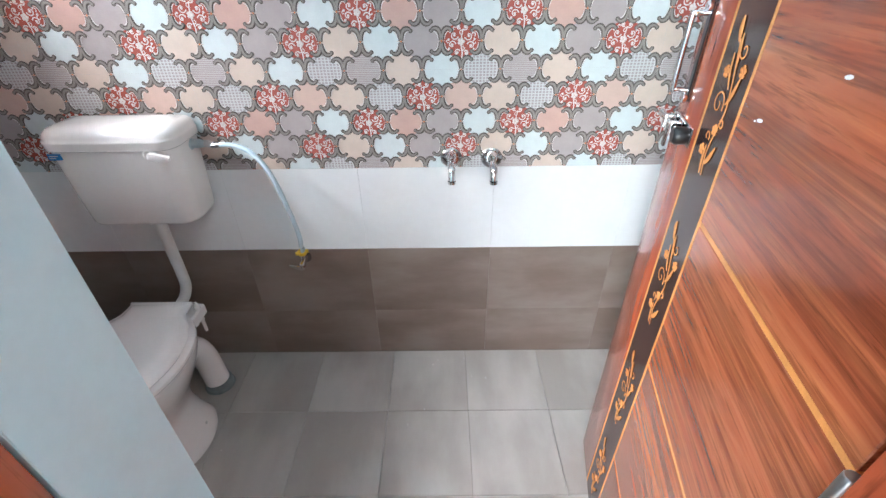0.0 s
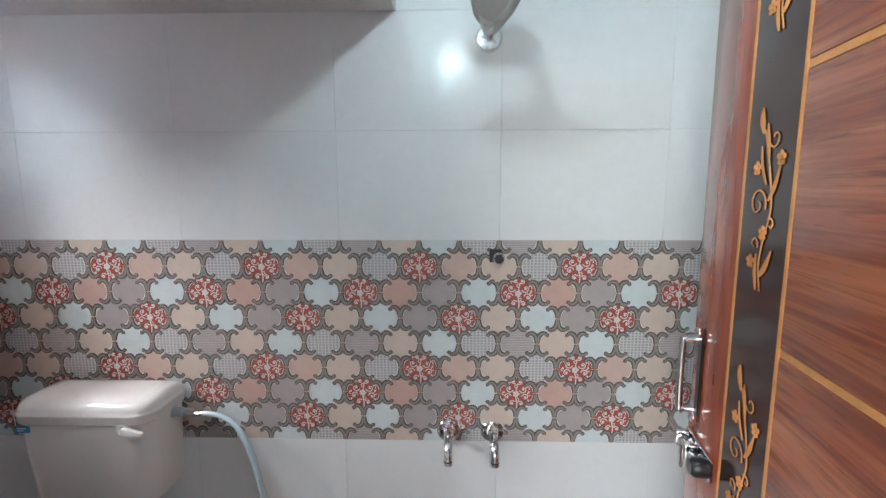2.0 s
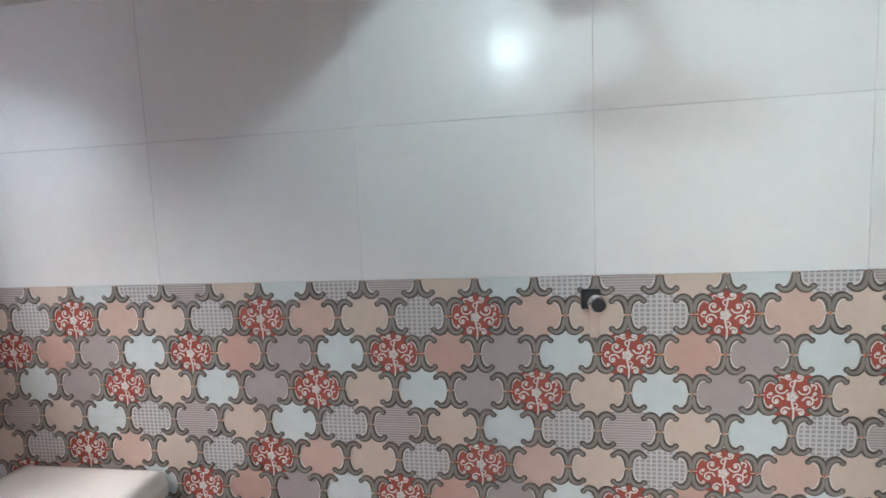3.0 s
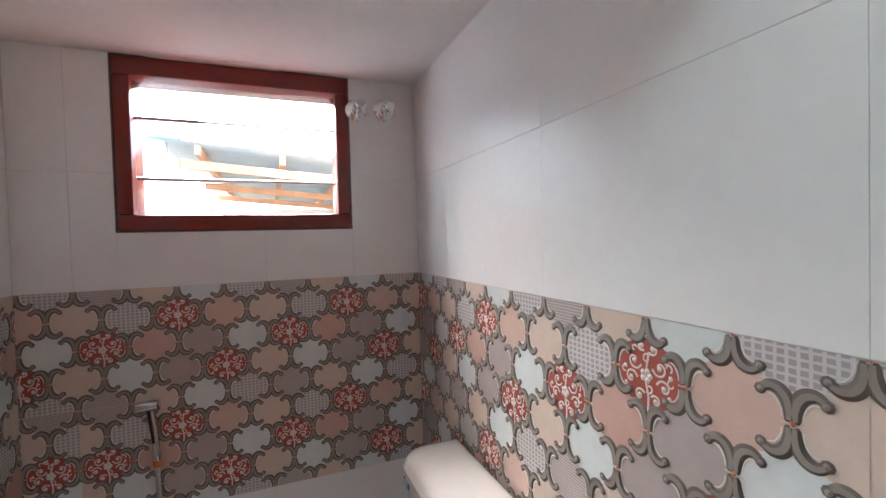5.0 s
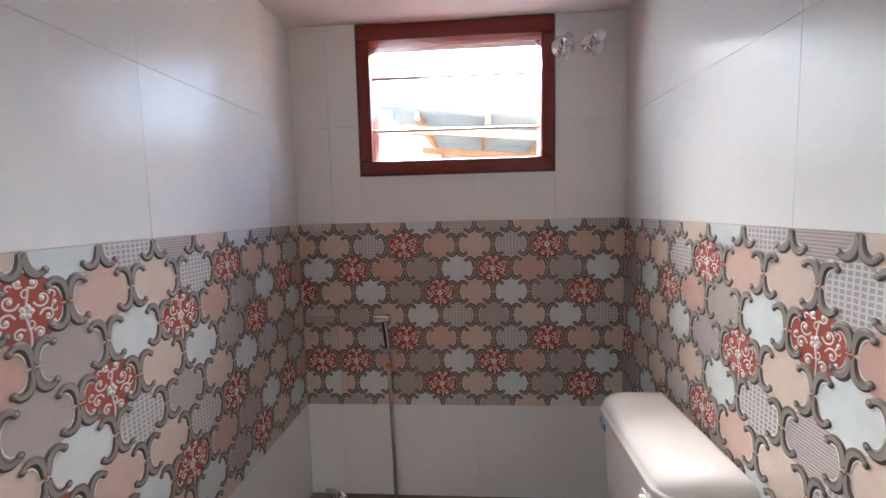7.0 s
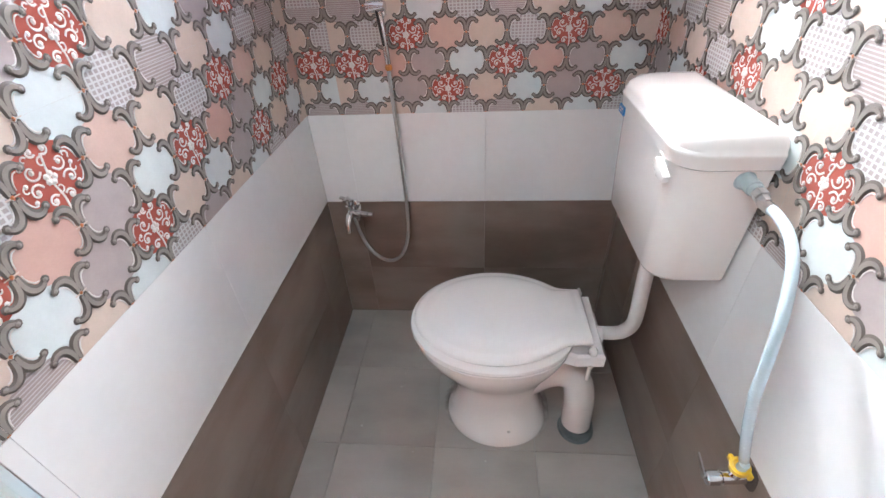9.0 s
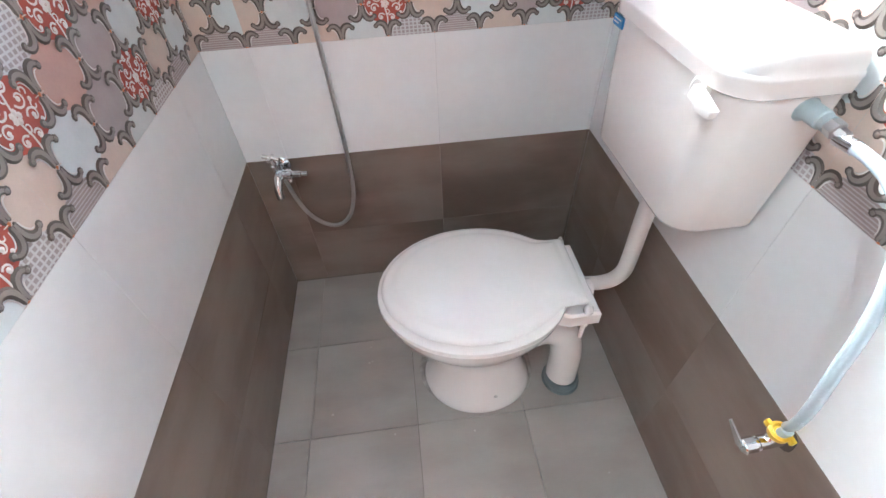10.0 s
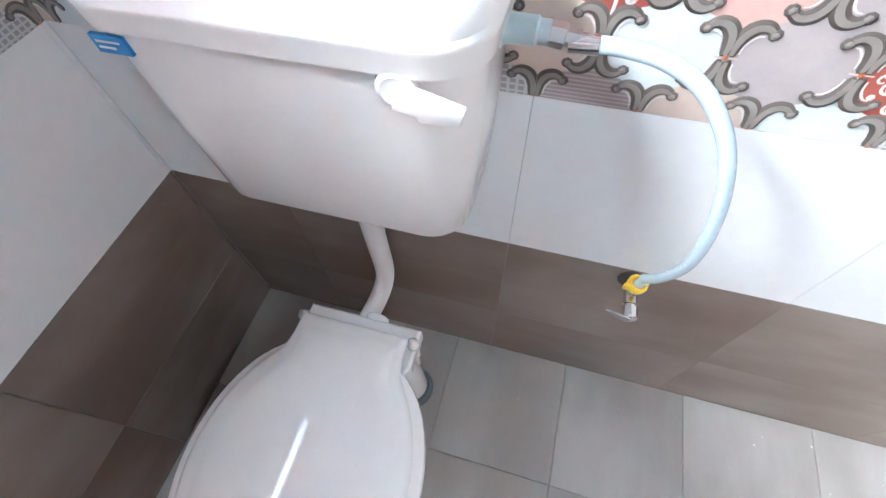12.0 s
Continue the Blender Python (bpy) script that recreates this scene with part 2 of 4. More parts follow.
def box(lo, hi, bevel=0.0, seg=2, bm=None):
    own = bmesh.new()
    bmesh.ops.create_cube(own, size=1.0)
    for v in own.verts:
        v.co = Vector([(a + b) / 2 + c * (b - a) for a, b, c in zip(lo, hi, v.co)])
    if bevel:
        bmesh.ops.bevel(own, geom=own.edges[:], offset=bevel, segments=seg, affect="EDGES", profile=0.5)
    return join(bm, own) if bm else own


def join(bm, other):
    me = bpy.data.meshes.new("join")
    other.to_mesh(me)
    other.free()
    bm.from_mesh(me)
    bpy.data.meshes.remove(me)
    return bm


def loft(rings, caps=True, bm=None, closed=True):
    """Skins a row of rings of points."""
    bm = bm or bmesh.new()
    rows = [[bm.verts.new(p) for p in ring] for ring in rings]
    n = len(rows[0])
    for a, b in zip(rows, rows[1:]):
        for i in range(n if closed else n - 1):
            j = (i + 1) % n
            bm.faces.new((a[i], a[j], b[j], b[i]))
    if caps:
        bm.faces.new(rows[0][::-1])
        bm.faces.new(rows[-1])
    bmesh.ops.recalc_face_normals(bm, faces=bm.faces[:])
    return bm


def lathe(profile, at=(0, 0, 0), axis=(0, 0, 1), n=24, bm=None):
    """Turned body: profile of (radius, height) along the axis."""
    q = Vector(axis).to_track_quat("Z", "Y")
    rings = []
    for r, h in profile:
        rings.append([Vector(at) + q @ Vector((r * math.cos(i * math.tau / n), r * math.sin(i * math.tau / n), h)) for i in range(n)])
    return loft(rings, True, bm)


def spline(points, steps=8):
    """Catmull-Rom through the points."""
    p = [Vector(a) for a in points]
    p = [p[0] * 2 - p[1]] + p + [p[-1] * 2 - p[-2]]
    out = []
    for i in range(1, len(p) - 2):
        for s in range(steps):
            t = s / steps
            a, b, c, d = p[i - 1:i + 3]
            out.append(0.5 * (2 * b + (c - a) * t + (2 * a - 5 * b + 4 * c - d) * t * t + (3 * b - a - 3 * c + d) * t ** 3))
    return out + [p[-2]]


def tube(points, radius, n=16, steps=8, bm=None, smooth_path=True):
    """Round pipe along a path; radius a number or a function of 0..1."""
    path = spline(points, steps) if smooth_path else [Vector(a) for a in points]
    up = None
    rings = []
    for i, c in enumerate(path):
        d = (path[min(i + 1, len(path) - 1)] - path[max(i - 1, 0)]).normalized()
        if up is None:
            up = d.orthogonal().normalized()
        up = (up - d * up.dot(d)).normalized()
        side = d.cross(up)
        r = radius(i / (len(path) - 1)) if callable(radius) else radius
        rings.append([c + (up * math.cos(k * math.tau / n) + side * math.sin(k * math.tau / n)) * r for k in range(n)])
    return loft(rings, True, bm)


def wall_frame(kind):
    """Wall coordinates (along, up, out of the wall) to the world."""
    return {
        "window": Matrix(((0, 0, 1, 0), (1, 0, 0, 0), (0, 1, 0, 0), (0, 0, 0, 1))),
        "tap": Matrix(((1, 0, 0, 0), (0, 0, -1, W), (0, 1, 0, 0), (0, 0, 0, 1))),
        "door": Matrix(((-1, 0, 0, 0), (0, 0, 1, 0), (0, 1, 0, 0), (0, 0, 0, 1))),
        "end": Matrix(((0, 0, -1, L), (-1, 0, 0, 0), (0, 1, 0, 0), (0, 0, 0, 1))),
    }[kind]


# ---- structure ----
T = 0.23
TW = 0.115          # the window wall is thin


def wall(name, boxes, material, label):
    bm = bmesh.new()
    for lo, hi in boxes:
        box(lo, hi, 0, 1, bm)
    return part(name, bm, material, None, label, kind="structure")


y0, y1, z0, z1 = WIN
wall_window = wall("wall_window", [((-TW, -T, 0), (-BACK, y0, HIGH)), ((-TW, y1, 0), (-BACK, W + T, HIGH)),
                                   ((-TW, y0, 0), (-BACK, y1, z0)), ((-TW, y0, z1), (-BACK, y1, HIGH))], "grout", "narrow tiled wall with a high small window")
wall_tap = wall("wall_tap", [((-BACK, W + BACK, 0), (L + BACK, W + T, HIGH))], "grout", "long wall tiled white, patterned and brown")
wall_end = wall("wall_end", [((L + BACK, -T, 0), (L + T, W + T, HIGH))], "grout", "plain white end wall behind the door")
RV = 1.86
wall_door = wall("wall_door", [((-BACK, -0.1199, 0), (DOOR_L - 0.0125, -BACK, HIGH)), ((-BACK, -T, 0), (DOOR_L - 0.071, -0.1199, HIGH)), ((RV + 0.001, -T, 0), (L + BACK, -BACK, HIGH)),
                               ((DOOR_L, -T, HEAD + 0.06), (RV, -BACK, HIGH))], "grout", "long tiled wall with the doorway")
part("ceiling", box((-BACK, -BACK, CEIL), (SLAB_X, W + BACK, CEIL + 0.12), 0.004, 1), "ceiling", None, "white painted low concrete slab", kind="structure")
part("ceiling", box((-TW, -T, HIGH), (L + T, W + T, HIGH + 0.12)), "ceiling", None, "white painted ceiling", kind="structure")
floor = part("floor", box((-T, -T, -0.16), (L + T, W + T, -BACK)), "dark_grout", None, "grey cement-look tiled bathroom floor", kind="structure")
reveal = part("doorway_reveal", box((DOOR_L - 0.012, -0.118, 0), (DOOR_L, -0.0005, HEAD + 0.06), 0.001, 1), "plaster", None, "smooth pale doorway reveal", kind="structure")

# door frame
frame_d = thing("door_frame", (0, 0, 0), "red-brown lacquered wooden door frame", "door frame", kind="structure")
for lo, hi, nm in (((DOOR_L - 0.07, -0.225, 0), (DOOR_L, -0.120, HEAD + 0.05), "jamb"), ((DOOR_R, -0.225, 0), (RV, -0.112, HEAD + 0.05), "jamb"),
                   ((DOOR_L, -0.225, HEAD), (DOOR_R, -0.120, HEAD + 0.055), "head")):
    part(nm, box(lo, hi, 0.005, 2), "red_wood", frame_d, smooth=True)

# hall outside the doorway
# unseen; the opening in its far wall is made up for the fill lamp
wall("wall_hall", [((-1.2, -3.5, 0), (-1.0, -T, 2.9)), ((3.4, -3.5, 0), (3.6, -T, 2.9)), ((-1.0, -3.5, 0), (3.4, -3.3, 0.9)),
                   ((-1.0, -3.5, 2.45), (3.4, -3.3, 2.9)), ((-1.0, -3.5, 0.9), (-0.75, -3.3, 2.45)), ((0.45, -3.5, 0.9), (3.4, -3.3, 2.45)),
                   ((-1.0, -T - 0.02, 0), (DOOR_L - 0.07, -T, 2.9)), ((RV, -T - 0.02, 0), (3.4, -T, 2.9)), ((DOOR_L - 0.07, -T - 0.02, HEAD + 0.06), (RV, -T, 2.9))],
     "plaster", "plain painted hall walls")
part("ceiling", box((-1.2, -3.5, 2.9), (3.6, -T, 3.0)), "ceiling", None, "white hall ceiling", kind="structure")
part("floor", box((-1.2, -3.5, -0.16), (3.6, -T, -0.002)), "hall_floor", None, "cream tiled hall floor", kind="structure")


# window frame with two bars
def window_unit():
    w = thing("window_1", (0, 0, 0), "small open window in a red painted frame with steel bars", "window", kind="structure")
    a, b = -0.11, 0.004
    t = 0.042
    for lo, hi, nm in (((a, y0, z0), (b, y1, z0 + t), "frame_rail"), ((a, y0, z1 - t - 0.006), (b, y1, z1), "frame_rail"),
                       ((a, y0, z0 + t + 0.001), (b - 0.001, y0 + t - 0.004, z1 - t - 0.007), "frame_stile"), ((a, y1 - t + 0.004, z0 + t + 0.001), (b - 0.001, y1, z1 - t - 0.007), "frame_stile")):
        part(nm, box(lo, hi, 0.004, 2), "red_paint", w, smooth=True)
    for z, r in ((1.912, 0.0034), (1.747, 0.0050)):
        part("bar", tube([(-0.06, y0 + 0.03, z), (-0.06, y1 - 0.03, z - 0.003)], r, 8, 2), "steel", w, "thin grey steel bar", True)
    for lo, hi in (((-0.008, y0 - 0.0045, z0 - 0.004), (0.0012, y0 - 0.0002, z1 + 0.003)), ((-0.008, y1 + 0.0002, z0 - 0.004), (0.0012, y1 + 0.0035, z1 + 0.003)),
                   ((-0.008, y0, z0 - 0.0045), (0.0012, y1, z0 - 0.0002)), ((-0.008, y0, z1 + 0.0002), (0.0012, y1, z1 + 0.0042))):
        part("mortar_gap", box(lo, hi), "dark_grout", w, "thin dark gap between frame and tile")
    part("bar_sleeve", tube([(-0.06, y0 + 0.037, 1.912), (-0.06, y0 + 0.19, 1.911)], 0.0055, 8, 2), "steel", w, smooth=True)
    return w


window_1 = window_unit()


patch = bmesh.new()
low = []
for i in range(40):
    y = y0 - 0.03 + (y1 - y0 + 0.06) * i / 39
    d = 0.006 + 0.010 * noise.noise(Vector((y * 9, 0, 0))) + (0.016 if 0.30 < y < 0.62 else 0.0)
    w = 0.012 + 0.06 * max(0.0, math.sin((i - 8) / 39 * math.pi * 1.3)) * (0.6 + 0.5 * noise.noise(Vector((y * 14, 3, 0))))
    low.append((y, max(w * 0.7, 0.008), min(max(d * 0.3, 0.002), 0.0048)))
rows = [[patch.verts.new((0.004, y, CEIL - d)), patch.verts.new((w * 0.6, y, CEIL - d * 0.8)), patch.verts.new((w, y, CEIL - 0.0005))] for y, w, d in low]
for a, b in zip(rows, rows[1:]):
    for i in range(2):
        patch.faces.new((a[i], b[i], b[i + 1], a[i + 1]))
part("cement_patch", patch, "ceiling", None, "rough cement patch along the slab over the window", kind="structure")

# ---- things ----
def egg(y_front, y_back, half, z, inset=0.0, n=48, neck=0.0):
    """Outline of the pan's rim: narrow at the front, squarer at the back."""
    pts = []
    cy = y_front + (y_back - y_front) * 0.52
    for i in range(n):
        a = i * math.tau / n
        c, s = math.cos(a), math.sin(a)
        yy = (y_back - cy if s > 0 else cy - y_front) - inset
        e = 0.82 if s > 0 and neck else 1.0
        x = (half - inset) * math.copysign(abs(c) ** (1.0 if s <= 0 else 1.0 - 0.25 * (1 - neck)), c)
        y = cy + yy * math.copysign(abs(s) ** e, s)
        pts.append((x, y, z))
    return pts


def toilet():
    t = thing("toilet", Matrix.Translation((0.463, 0.0, 0)) @ Matrix.Diagonal((1.03, 1.0, 1.034, 1)), "white ceramic toilet with its plastic lid closed", "toilet")
    rings = []
    for z, yf, yb, h in ((0.0, 0.448, 0.760, 0.130), (0.020, 0.446, 0.762, 0.131), (0.034, 0.456, 0.755, 0.122), (0.085, 0.472, 0.740, 0.101), (0.15, 0.482, 0.728, 0.090),
                         (0.20, 0.465, 0.735, 0.100), (0.25, 0.435, 0.752, 0.122), (0.30, 0.402, 0.772, 0.150), (0.345, 0.378, 0.790, 0.170),
                         (0.375, 0.366, 0.800, 0.180), (0.395, 0.363, 0.804, 0.183), (0.402, 0.370, 0.800, 0.177)):
        rings.append(egg(yf, yb, h, z))
    part("bowl", loft(rings), "ceramic", t, "glossy white ceramic pan and foot", True)
    sh = []
    for z, g in ((0.352, -0.02), (0.362, 0.0), (0.395, 0.0), (0.402, -0.005)):
        sh.append([(-0.075 - g * 0, 0.72, z), (0.075, 0.72, z), (0.112 + g, 0.80, z), (0.110 + g, 0.872 + g, z), (-0.110 - g, 0.872 + g, z), (-0.112 - g, 0.80, z)])
    part("rear_shelf", loft(sh), "ceramic", t)
    part("seat", loft([egg(0.360, 0.805, 0.186, 0.405), egg(0.356, 0.806, 0.190, 0.412), egg(0.358, 0.805, 0.188, 0.420), egg(0.366, 0.80, 0.180, 0.4235)]), "plastic", t, "glossy white plastic seat ring", True)

    prof = [(0.366, 0.0), (0.374, 0.045), (0.395, 0.083), (0.43, 0.120), (0.475, 0.148), (0.53, 0.167), (0.585, 0.174), (0.64, 0.170), (0.69, 0.156),
            (0.73, 0.137), (0.758, 0.118), (0.778, 0.106), (0.80, 0.102)]
    outline = spline([(-h, y, 0) for y, h in prof[:0:-1]] + [(h, y, 0) for y, h in prof], 4)
    outline = outline + [Vector((0.101, 0.835, 0)), Vector((0.098, 0.842, 0)), Vector((-0.098, 0.842, 0)), Vector((-0.101, 0.835, 0))]

    def lid_ring(inset, z):
        inset += 0.005
        return [(p.x * (1 - inset / 0.174), 0.61 + (p.y - 0.61) * (1 - inset / 0.238), z) for p in outline]
    part("lid", loft([lid_ring(a, b) for a, b in ((0.0, 0.4255), (-0.003, 0.430), (0.000, 0.4365), (0.008, 0.4405), (0.018, 0.4415), (0.024, 0.4435), (0.031, 0.4470), (0.040, 0.4500),
                                                  (0.054, 0.4524), (0.074, 0.4541), (0.10, 0.4551), (0.13, 0.4556), (0.160, 0.4557))]),
         "lid_plastic", t, "glossy white domed plastic lid", True)
    for x in (-0.106, 0.106):
        part("hinge", lathe([(0.008, 0), (0.011, 0.004), (0.011, 0.016), (0.006, 0.024), (0.004, 0.03)], (x, 0.838, 0.402), n=12), "plastic", t, smooth=True)
        part("hinge_bolt", lathe([(0.005, 0), (0.006, 0.004), (0.006, 0.05), (0.009, 0.052), (0.009, 0.06)], (x, 0.838, 0.305), n=10), "plastic", t, smooth=True)
    part("outlet", tube([(0.002, 0.60, 0.075), (0.006, 0.67, 0.150), (0.014, 0.73, 0.212), (0.024, 0.785, 0.240), (0.038, 0.830, 0.222), (0.048, 0.850, 0.150), (0.054, 0.854, 0.035)],
                        lambda s: 0.058 - 0.013 * min(1.0, s * 1.6), 24), "ceramic", t, "curved ceramic outlet", True)
    part("outlet_collar", lathe([(0.056, 0.0), (0.055, 0.004), (0.051, 0.007), (0.050, 0.028), (0.046, 0.034)], (0.056, 0.856, 0.0)), "collar", t, "grey rubber collar in a rough cement ring", True)
    part("foot_bolt", lathe([(0.004, 0), (0.006, 0.003), (0.003, 0.005)], (0.110, 0.64, 0.055), (1, 0, 0.2), 8), "steel", t, smooth=True)
    part("inlet_socket", lathe([(0.021, 0), (0.022, 0.003), (0.022, 0.014), (0.020, 0.016)], (0.018, 0.868, 0.378), (0, 1, 0), 20), "ceramic", t, smooth=True)
    return t


toilet()
bed = bmesh.new()
ring = [(x + 0.438, y, 0) for x, y, z in egg(0.43, 0.78, 0.155, 0, 0)]
loft([[(x, y, 0.0005) for x, y, z in ring], [(0.438 + (x - 0.438) * 0.93, 0.6 + (y - 0.6) * 0.95, 0.004) for x, y, z in ring]], True, bed)
part("cement_bed", bed, "cement", None, "smeared grey cement bedding around the toilet's foot", kind="structure")


def cistern():
    c = thing("cistern", (0.482, W, 0.755), "white plastic wall cistern with a small blue sticker", "cistern")

    def lidring(x, yb, yf, r, z):
        pts = [(-x, yb, z), (-x, yf + r, z)]
        for i in range(1, 7):
            a = i / 6 * math.pi / 2
            pts.append((-x + r - r * math.cos(a), yf + r - r * math.sin(a), z))
        for i in range(7):
            a = i / 6 * math.pi / 2
            pts.append((x - r + r * math.sin(a), yf + r - r * math.cos(a), z))
        pts += [(x, yb, z)]
        return pts
    part("body", loft([lidring(0.160, -0.012, -0.136, 0.046, -0.025), lidring(0.167, -0.010, -0.143, 0.049, -0.022), lidring(0.171, -0.009, -0.148, 0.050, -0.013),
                       lidring(0.179, -0.009, -0.152, 0.050, 0.10), lidring(0.186, -0.009, -0.156, 0.050, 0.232)]), "plastic", c, "glossy white tapered tank", True)
    rows = [lidring(*a) for a in ((0.187, -0.008, -0.158, 0.050, 0.222), (0.191, -0.006, -0.162, 0.052, 0.225), (0.1925, -0.006, -0.1635, 0.052, 0.244), (0.1935, -0.006, -0.1645, 0.053, 0.248),
                                  (0.1925, -0.006, -0.1635, 0.052, 0.2515), (0.190, -0.006, -0.161, 0.051, 0.254), (0.189, -0.006, -0.160, 0.051, 0.262), (0.185, -0.007, -0.155, 0.050, 0.272),
                                  (0.176, -0.010, -0.146, 0.048, 0.280), (0.160, -0.016, -0.132, 0.044, 0.285), (0.135, -0.026, -0.114, 0.036, 0.2875), (0.100, -0.038, -0.096, 0.024, 0.288))]
    part("lid", loft(rows), "plastic", c, "glossy white lid with a rolled edge", True)
    lever = part("lever", lathe([(0.018, 0), (0.019, 0.003), (0.0175, 0.008), (0.013, 0.010), (0.010, 0.0085), (0.004, 0.0085)], (0.122, -0.154, 0.212), (0, -1, 0.02), 24), "plastic", c, "white plastic flush lever", True)
    arm = loft([[(0.126, y, 0.222), (0.121, y, 0.203), (0.141, y, 0.200), (0.143, y, 0.194), (0.177, y - 0.001, 0.197), (0.180, y - 0.001, 0.210), (0.149, y, 0.218)] for y in (-0.162, -0.174)])
    bmesh.ops.bevel(arm, geom=arm.edges[:], offset=0.002, segments=2, affect="EDGES", profile=0.5)
    part("lever_arm", arm, "plastic", lever, smooth=True)
    part("sticker", box((-0.170, -0.1590, 0.200), (-0.133, -0.1540, 0.218), 0.0004, 1), "label", c, "small blue sticker")
    for zz, ln in ((0.2125, 0.026), (0.2065, 0.018)):
        part("sticker_bar", box((-0.165, -0.1596, zz - 0.001), (-0.165 + ln, -0.1588, zz + 0.001)), "plastic", c, "pale bar of writing too small to read")
    inlet = part("inlet_nut", lathe([(0.018, 0), (0.018, 0.006), (0.0145, 0.008), (0.013, 0.014), (0.013, 0.036), (0.011, 0.038), (0.011, 0.048)], (0.178, -0.048, 0.205), (1, 0, 0), 20), "fitting", c, "pale grey plastic inlet fitting", True)
    part("coupling", lathe([(0.010, 0), (0.0115, 0.001), (0.0115, 0.014), (0.008, 0.015), (0.008, 0.028)], (0.225, -0.048, 0.205), (1, 0, -0.1), 6), "steel", inlet, "steel coupling nut")
    part("outlet_nut", lathe([(0.030, 0), (0.034, 0.004), (0.034, 0.018), (0.028, 0.022)], (0.002, -0.078, -0.044), (0, 0, 1), 20), "pipe", c, smooth=True)
    return c


cistern()
pipe = thing("flush_pipe", (0.489, 0.947, 0.742), "white plastic flush pipe bent from the cistern to the pan", "pipe")
part("tube", tube([(0.0, 0.0, -0.005), (0.0, 0.0, -0.05), (-0.006, 0.006, -0.15), (-0.012, 0.014, -0.26), (-0.016, 0.014, -0.315), (-0.021, -0.002, -0.348), (-0.026, -0.025, -0.362), (-0.030, -0.050, -0.366), (-0.032, -0.070, -0.366)],
                  0.0185, 20), "pipe", pipe, smooth=True)

hose = thing("supply_hose", (0.894, W, 0.6), "pale blue flexible hose looping from the cistern to a valve", "hose")
part("tube", tube([(-0.155, -0.048, 0.354), (-0.125, -0.050, 0.356), (-0.086, -0.055, 0.352), (-0.048, -0.063, 0.335), (-0.012, -0.074, 0.295), (0.014, -0.082, 0.235), (0.032, -0.084, 0.155), (0.040, -0.072, 0.080), (0.036, -0.050, 0.010), (0.026, -0.033, -0.030)],
                  0.0078, 14, 10), "hose", hose, smooth=True)
part("ferrule", tube([(-0.168, -0.048, 0.353), (-0.142, -0.049, 0.3555)], 0.0092, 14, 2), "chrome", hose, "crimped chrome ferrule", True)


def angle_valve():
    v = thing("angle_valve", (0.918, W, 0.512), "chrome angle valve with a yellow plastic nut in a rough hole", "valve")
    # the hole has no depth; a dark disc carries its shade as colour
    hole = lathe([(0.024, 0.0), (0.021, 0.0012), (0.014, 0.0016)], (0.0, 0.0, 0.0), (0, -1, 0), 14)
    for q in hole.verts:
        q.co = Vector((q.co.x * (0.9 + 0.2 * noise.noise(q.co * 60)), q.co.y, q.co.z * 1.15 - 0.004))
    part("hole_shade", hole, "dark_grout", v, "flat dark disc coloured as the shade of a rough hole in the tile")
    part("body", lathe([(0.009, 0), (0.009, 0.012), (0.0115, 0.013), (0.0115, 0.050), (0.0095, 0.051), (0.0095, 0.055), (0.013, 0.056), (0.013, 0.074), (0.011, 0.076)], (0, 0, 0), (0.03, -1, -0.08), 18), "chrome", v, smooth=True)
    part("tail", lathe([(0.009, 0), (0.010, 0.004), (0.010, 0.022), (0.008, 0.023)], (0.0, -0.030, 0.002), (0.02, 0.05, 1), 16), "chrome", v, smooth=True)
    bm = lathe([(0.0125, 0), (0.0155, 0.001), (0.0165, 0.012), (0.0120, 0.014), (0.0090, 0.010)], (0.0, -0.029, 0.024), (0.05, -0.1, 1), 18)
    for a in range(2):
        c, q = math.cos(a * math.pi + 0.5), math.sin(a * math.pi + 0.5)
        box((0.0175 * c - 0.0055, -0.029 + 0.0175 * q - 0.0035, 0.0245), (0.0175 * c + 0.0055, -0.029 + 0.0175 * q + 0.0035, 0.0375), 0.002, 2, bm)
    part("nut", bm, "yellow", v, "yellow plastic wing nut", True)
    part("handle", loft([[(0.004, y, -0.008), (-0.004, y, -0.012), (-0.038, y + 0.004, 0.000), (-0.038, y + 0.004, 0.006), (-0.004, y, 0.004), (0.004, y, 0.002)] for y in (-0.0795, -0.0765)]), "chrome", v, smooth=True)
    part("thread", tube([(0.002, -0.029, 0.030), (0.006, -0.031, 0.052)], 0.0082, 12, 2), "hose", v, smooth=True)
    return v


angle_valve()


def bib_tap():
    """Short lever tap; its wall flange is at the origin and it points along -y."""
    t = thing("wall_tap", (1.458, W, 0.885), "chrome wall-mounted bib tap with a small lever, closed", "tap", "pair of wall taps")
    part("flange", lathe([(0.034, 0), (0.034, 0.003), (0.028, 0.010), (0.014, 0.013)], (0, 0, 0), (0, -1, 0), 28), "chrome", t, smooth=True)
    part("body", tube([(0, -0.008, 0), (0, -0.04, 0), (0, -0.064, -0.002), (0, -0.082, -0.016), (0, -0.088, -0.040)], lambda s: 0.0125 - 0.001 * s, 16), "chrome", t, smooth=True)
    part("spout_ring", lathe([(0.011, 0), (0.013, 0.001), (0.013, 0.009), (0.009, 0.010)], (0, -0.0885, -0.050), (0, 0, 1), 16), "chrome", t, smooth=True)
    part("bonnet", lathe([(0.012, 0), (0.014, 0.006), (0.014, 0.018), (0.010, 0.022)], (0, -0.038, 0.008), (0, 0, 1), 16), "chrome", t, smooth=True)
    part("lever", box((-0.005, -0.085, 0.028), (0.005, -0.028, 0.034), 0.002, 2), "chrome", t, smooth=True)
    return t


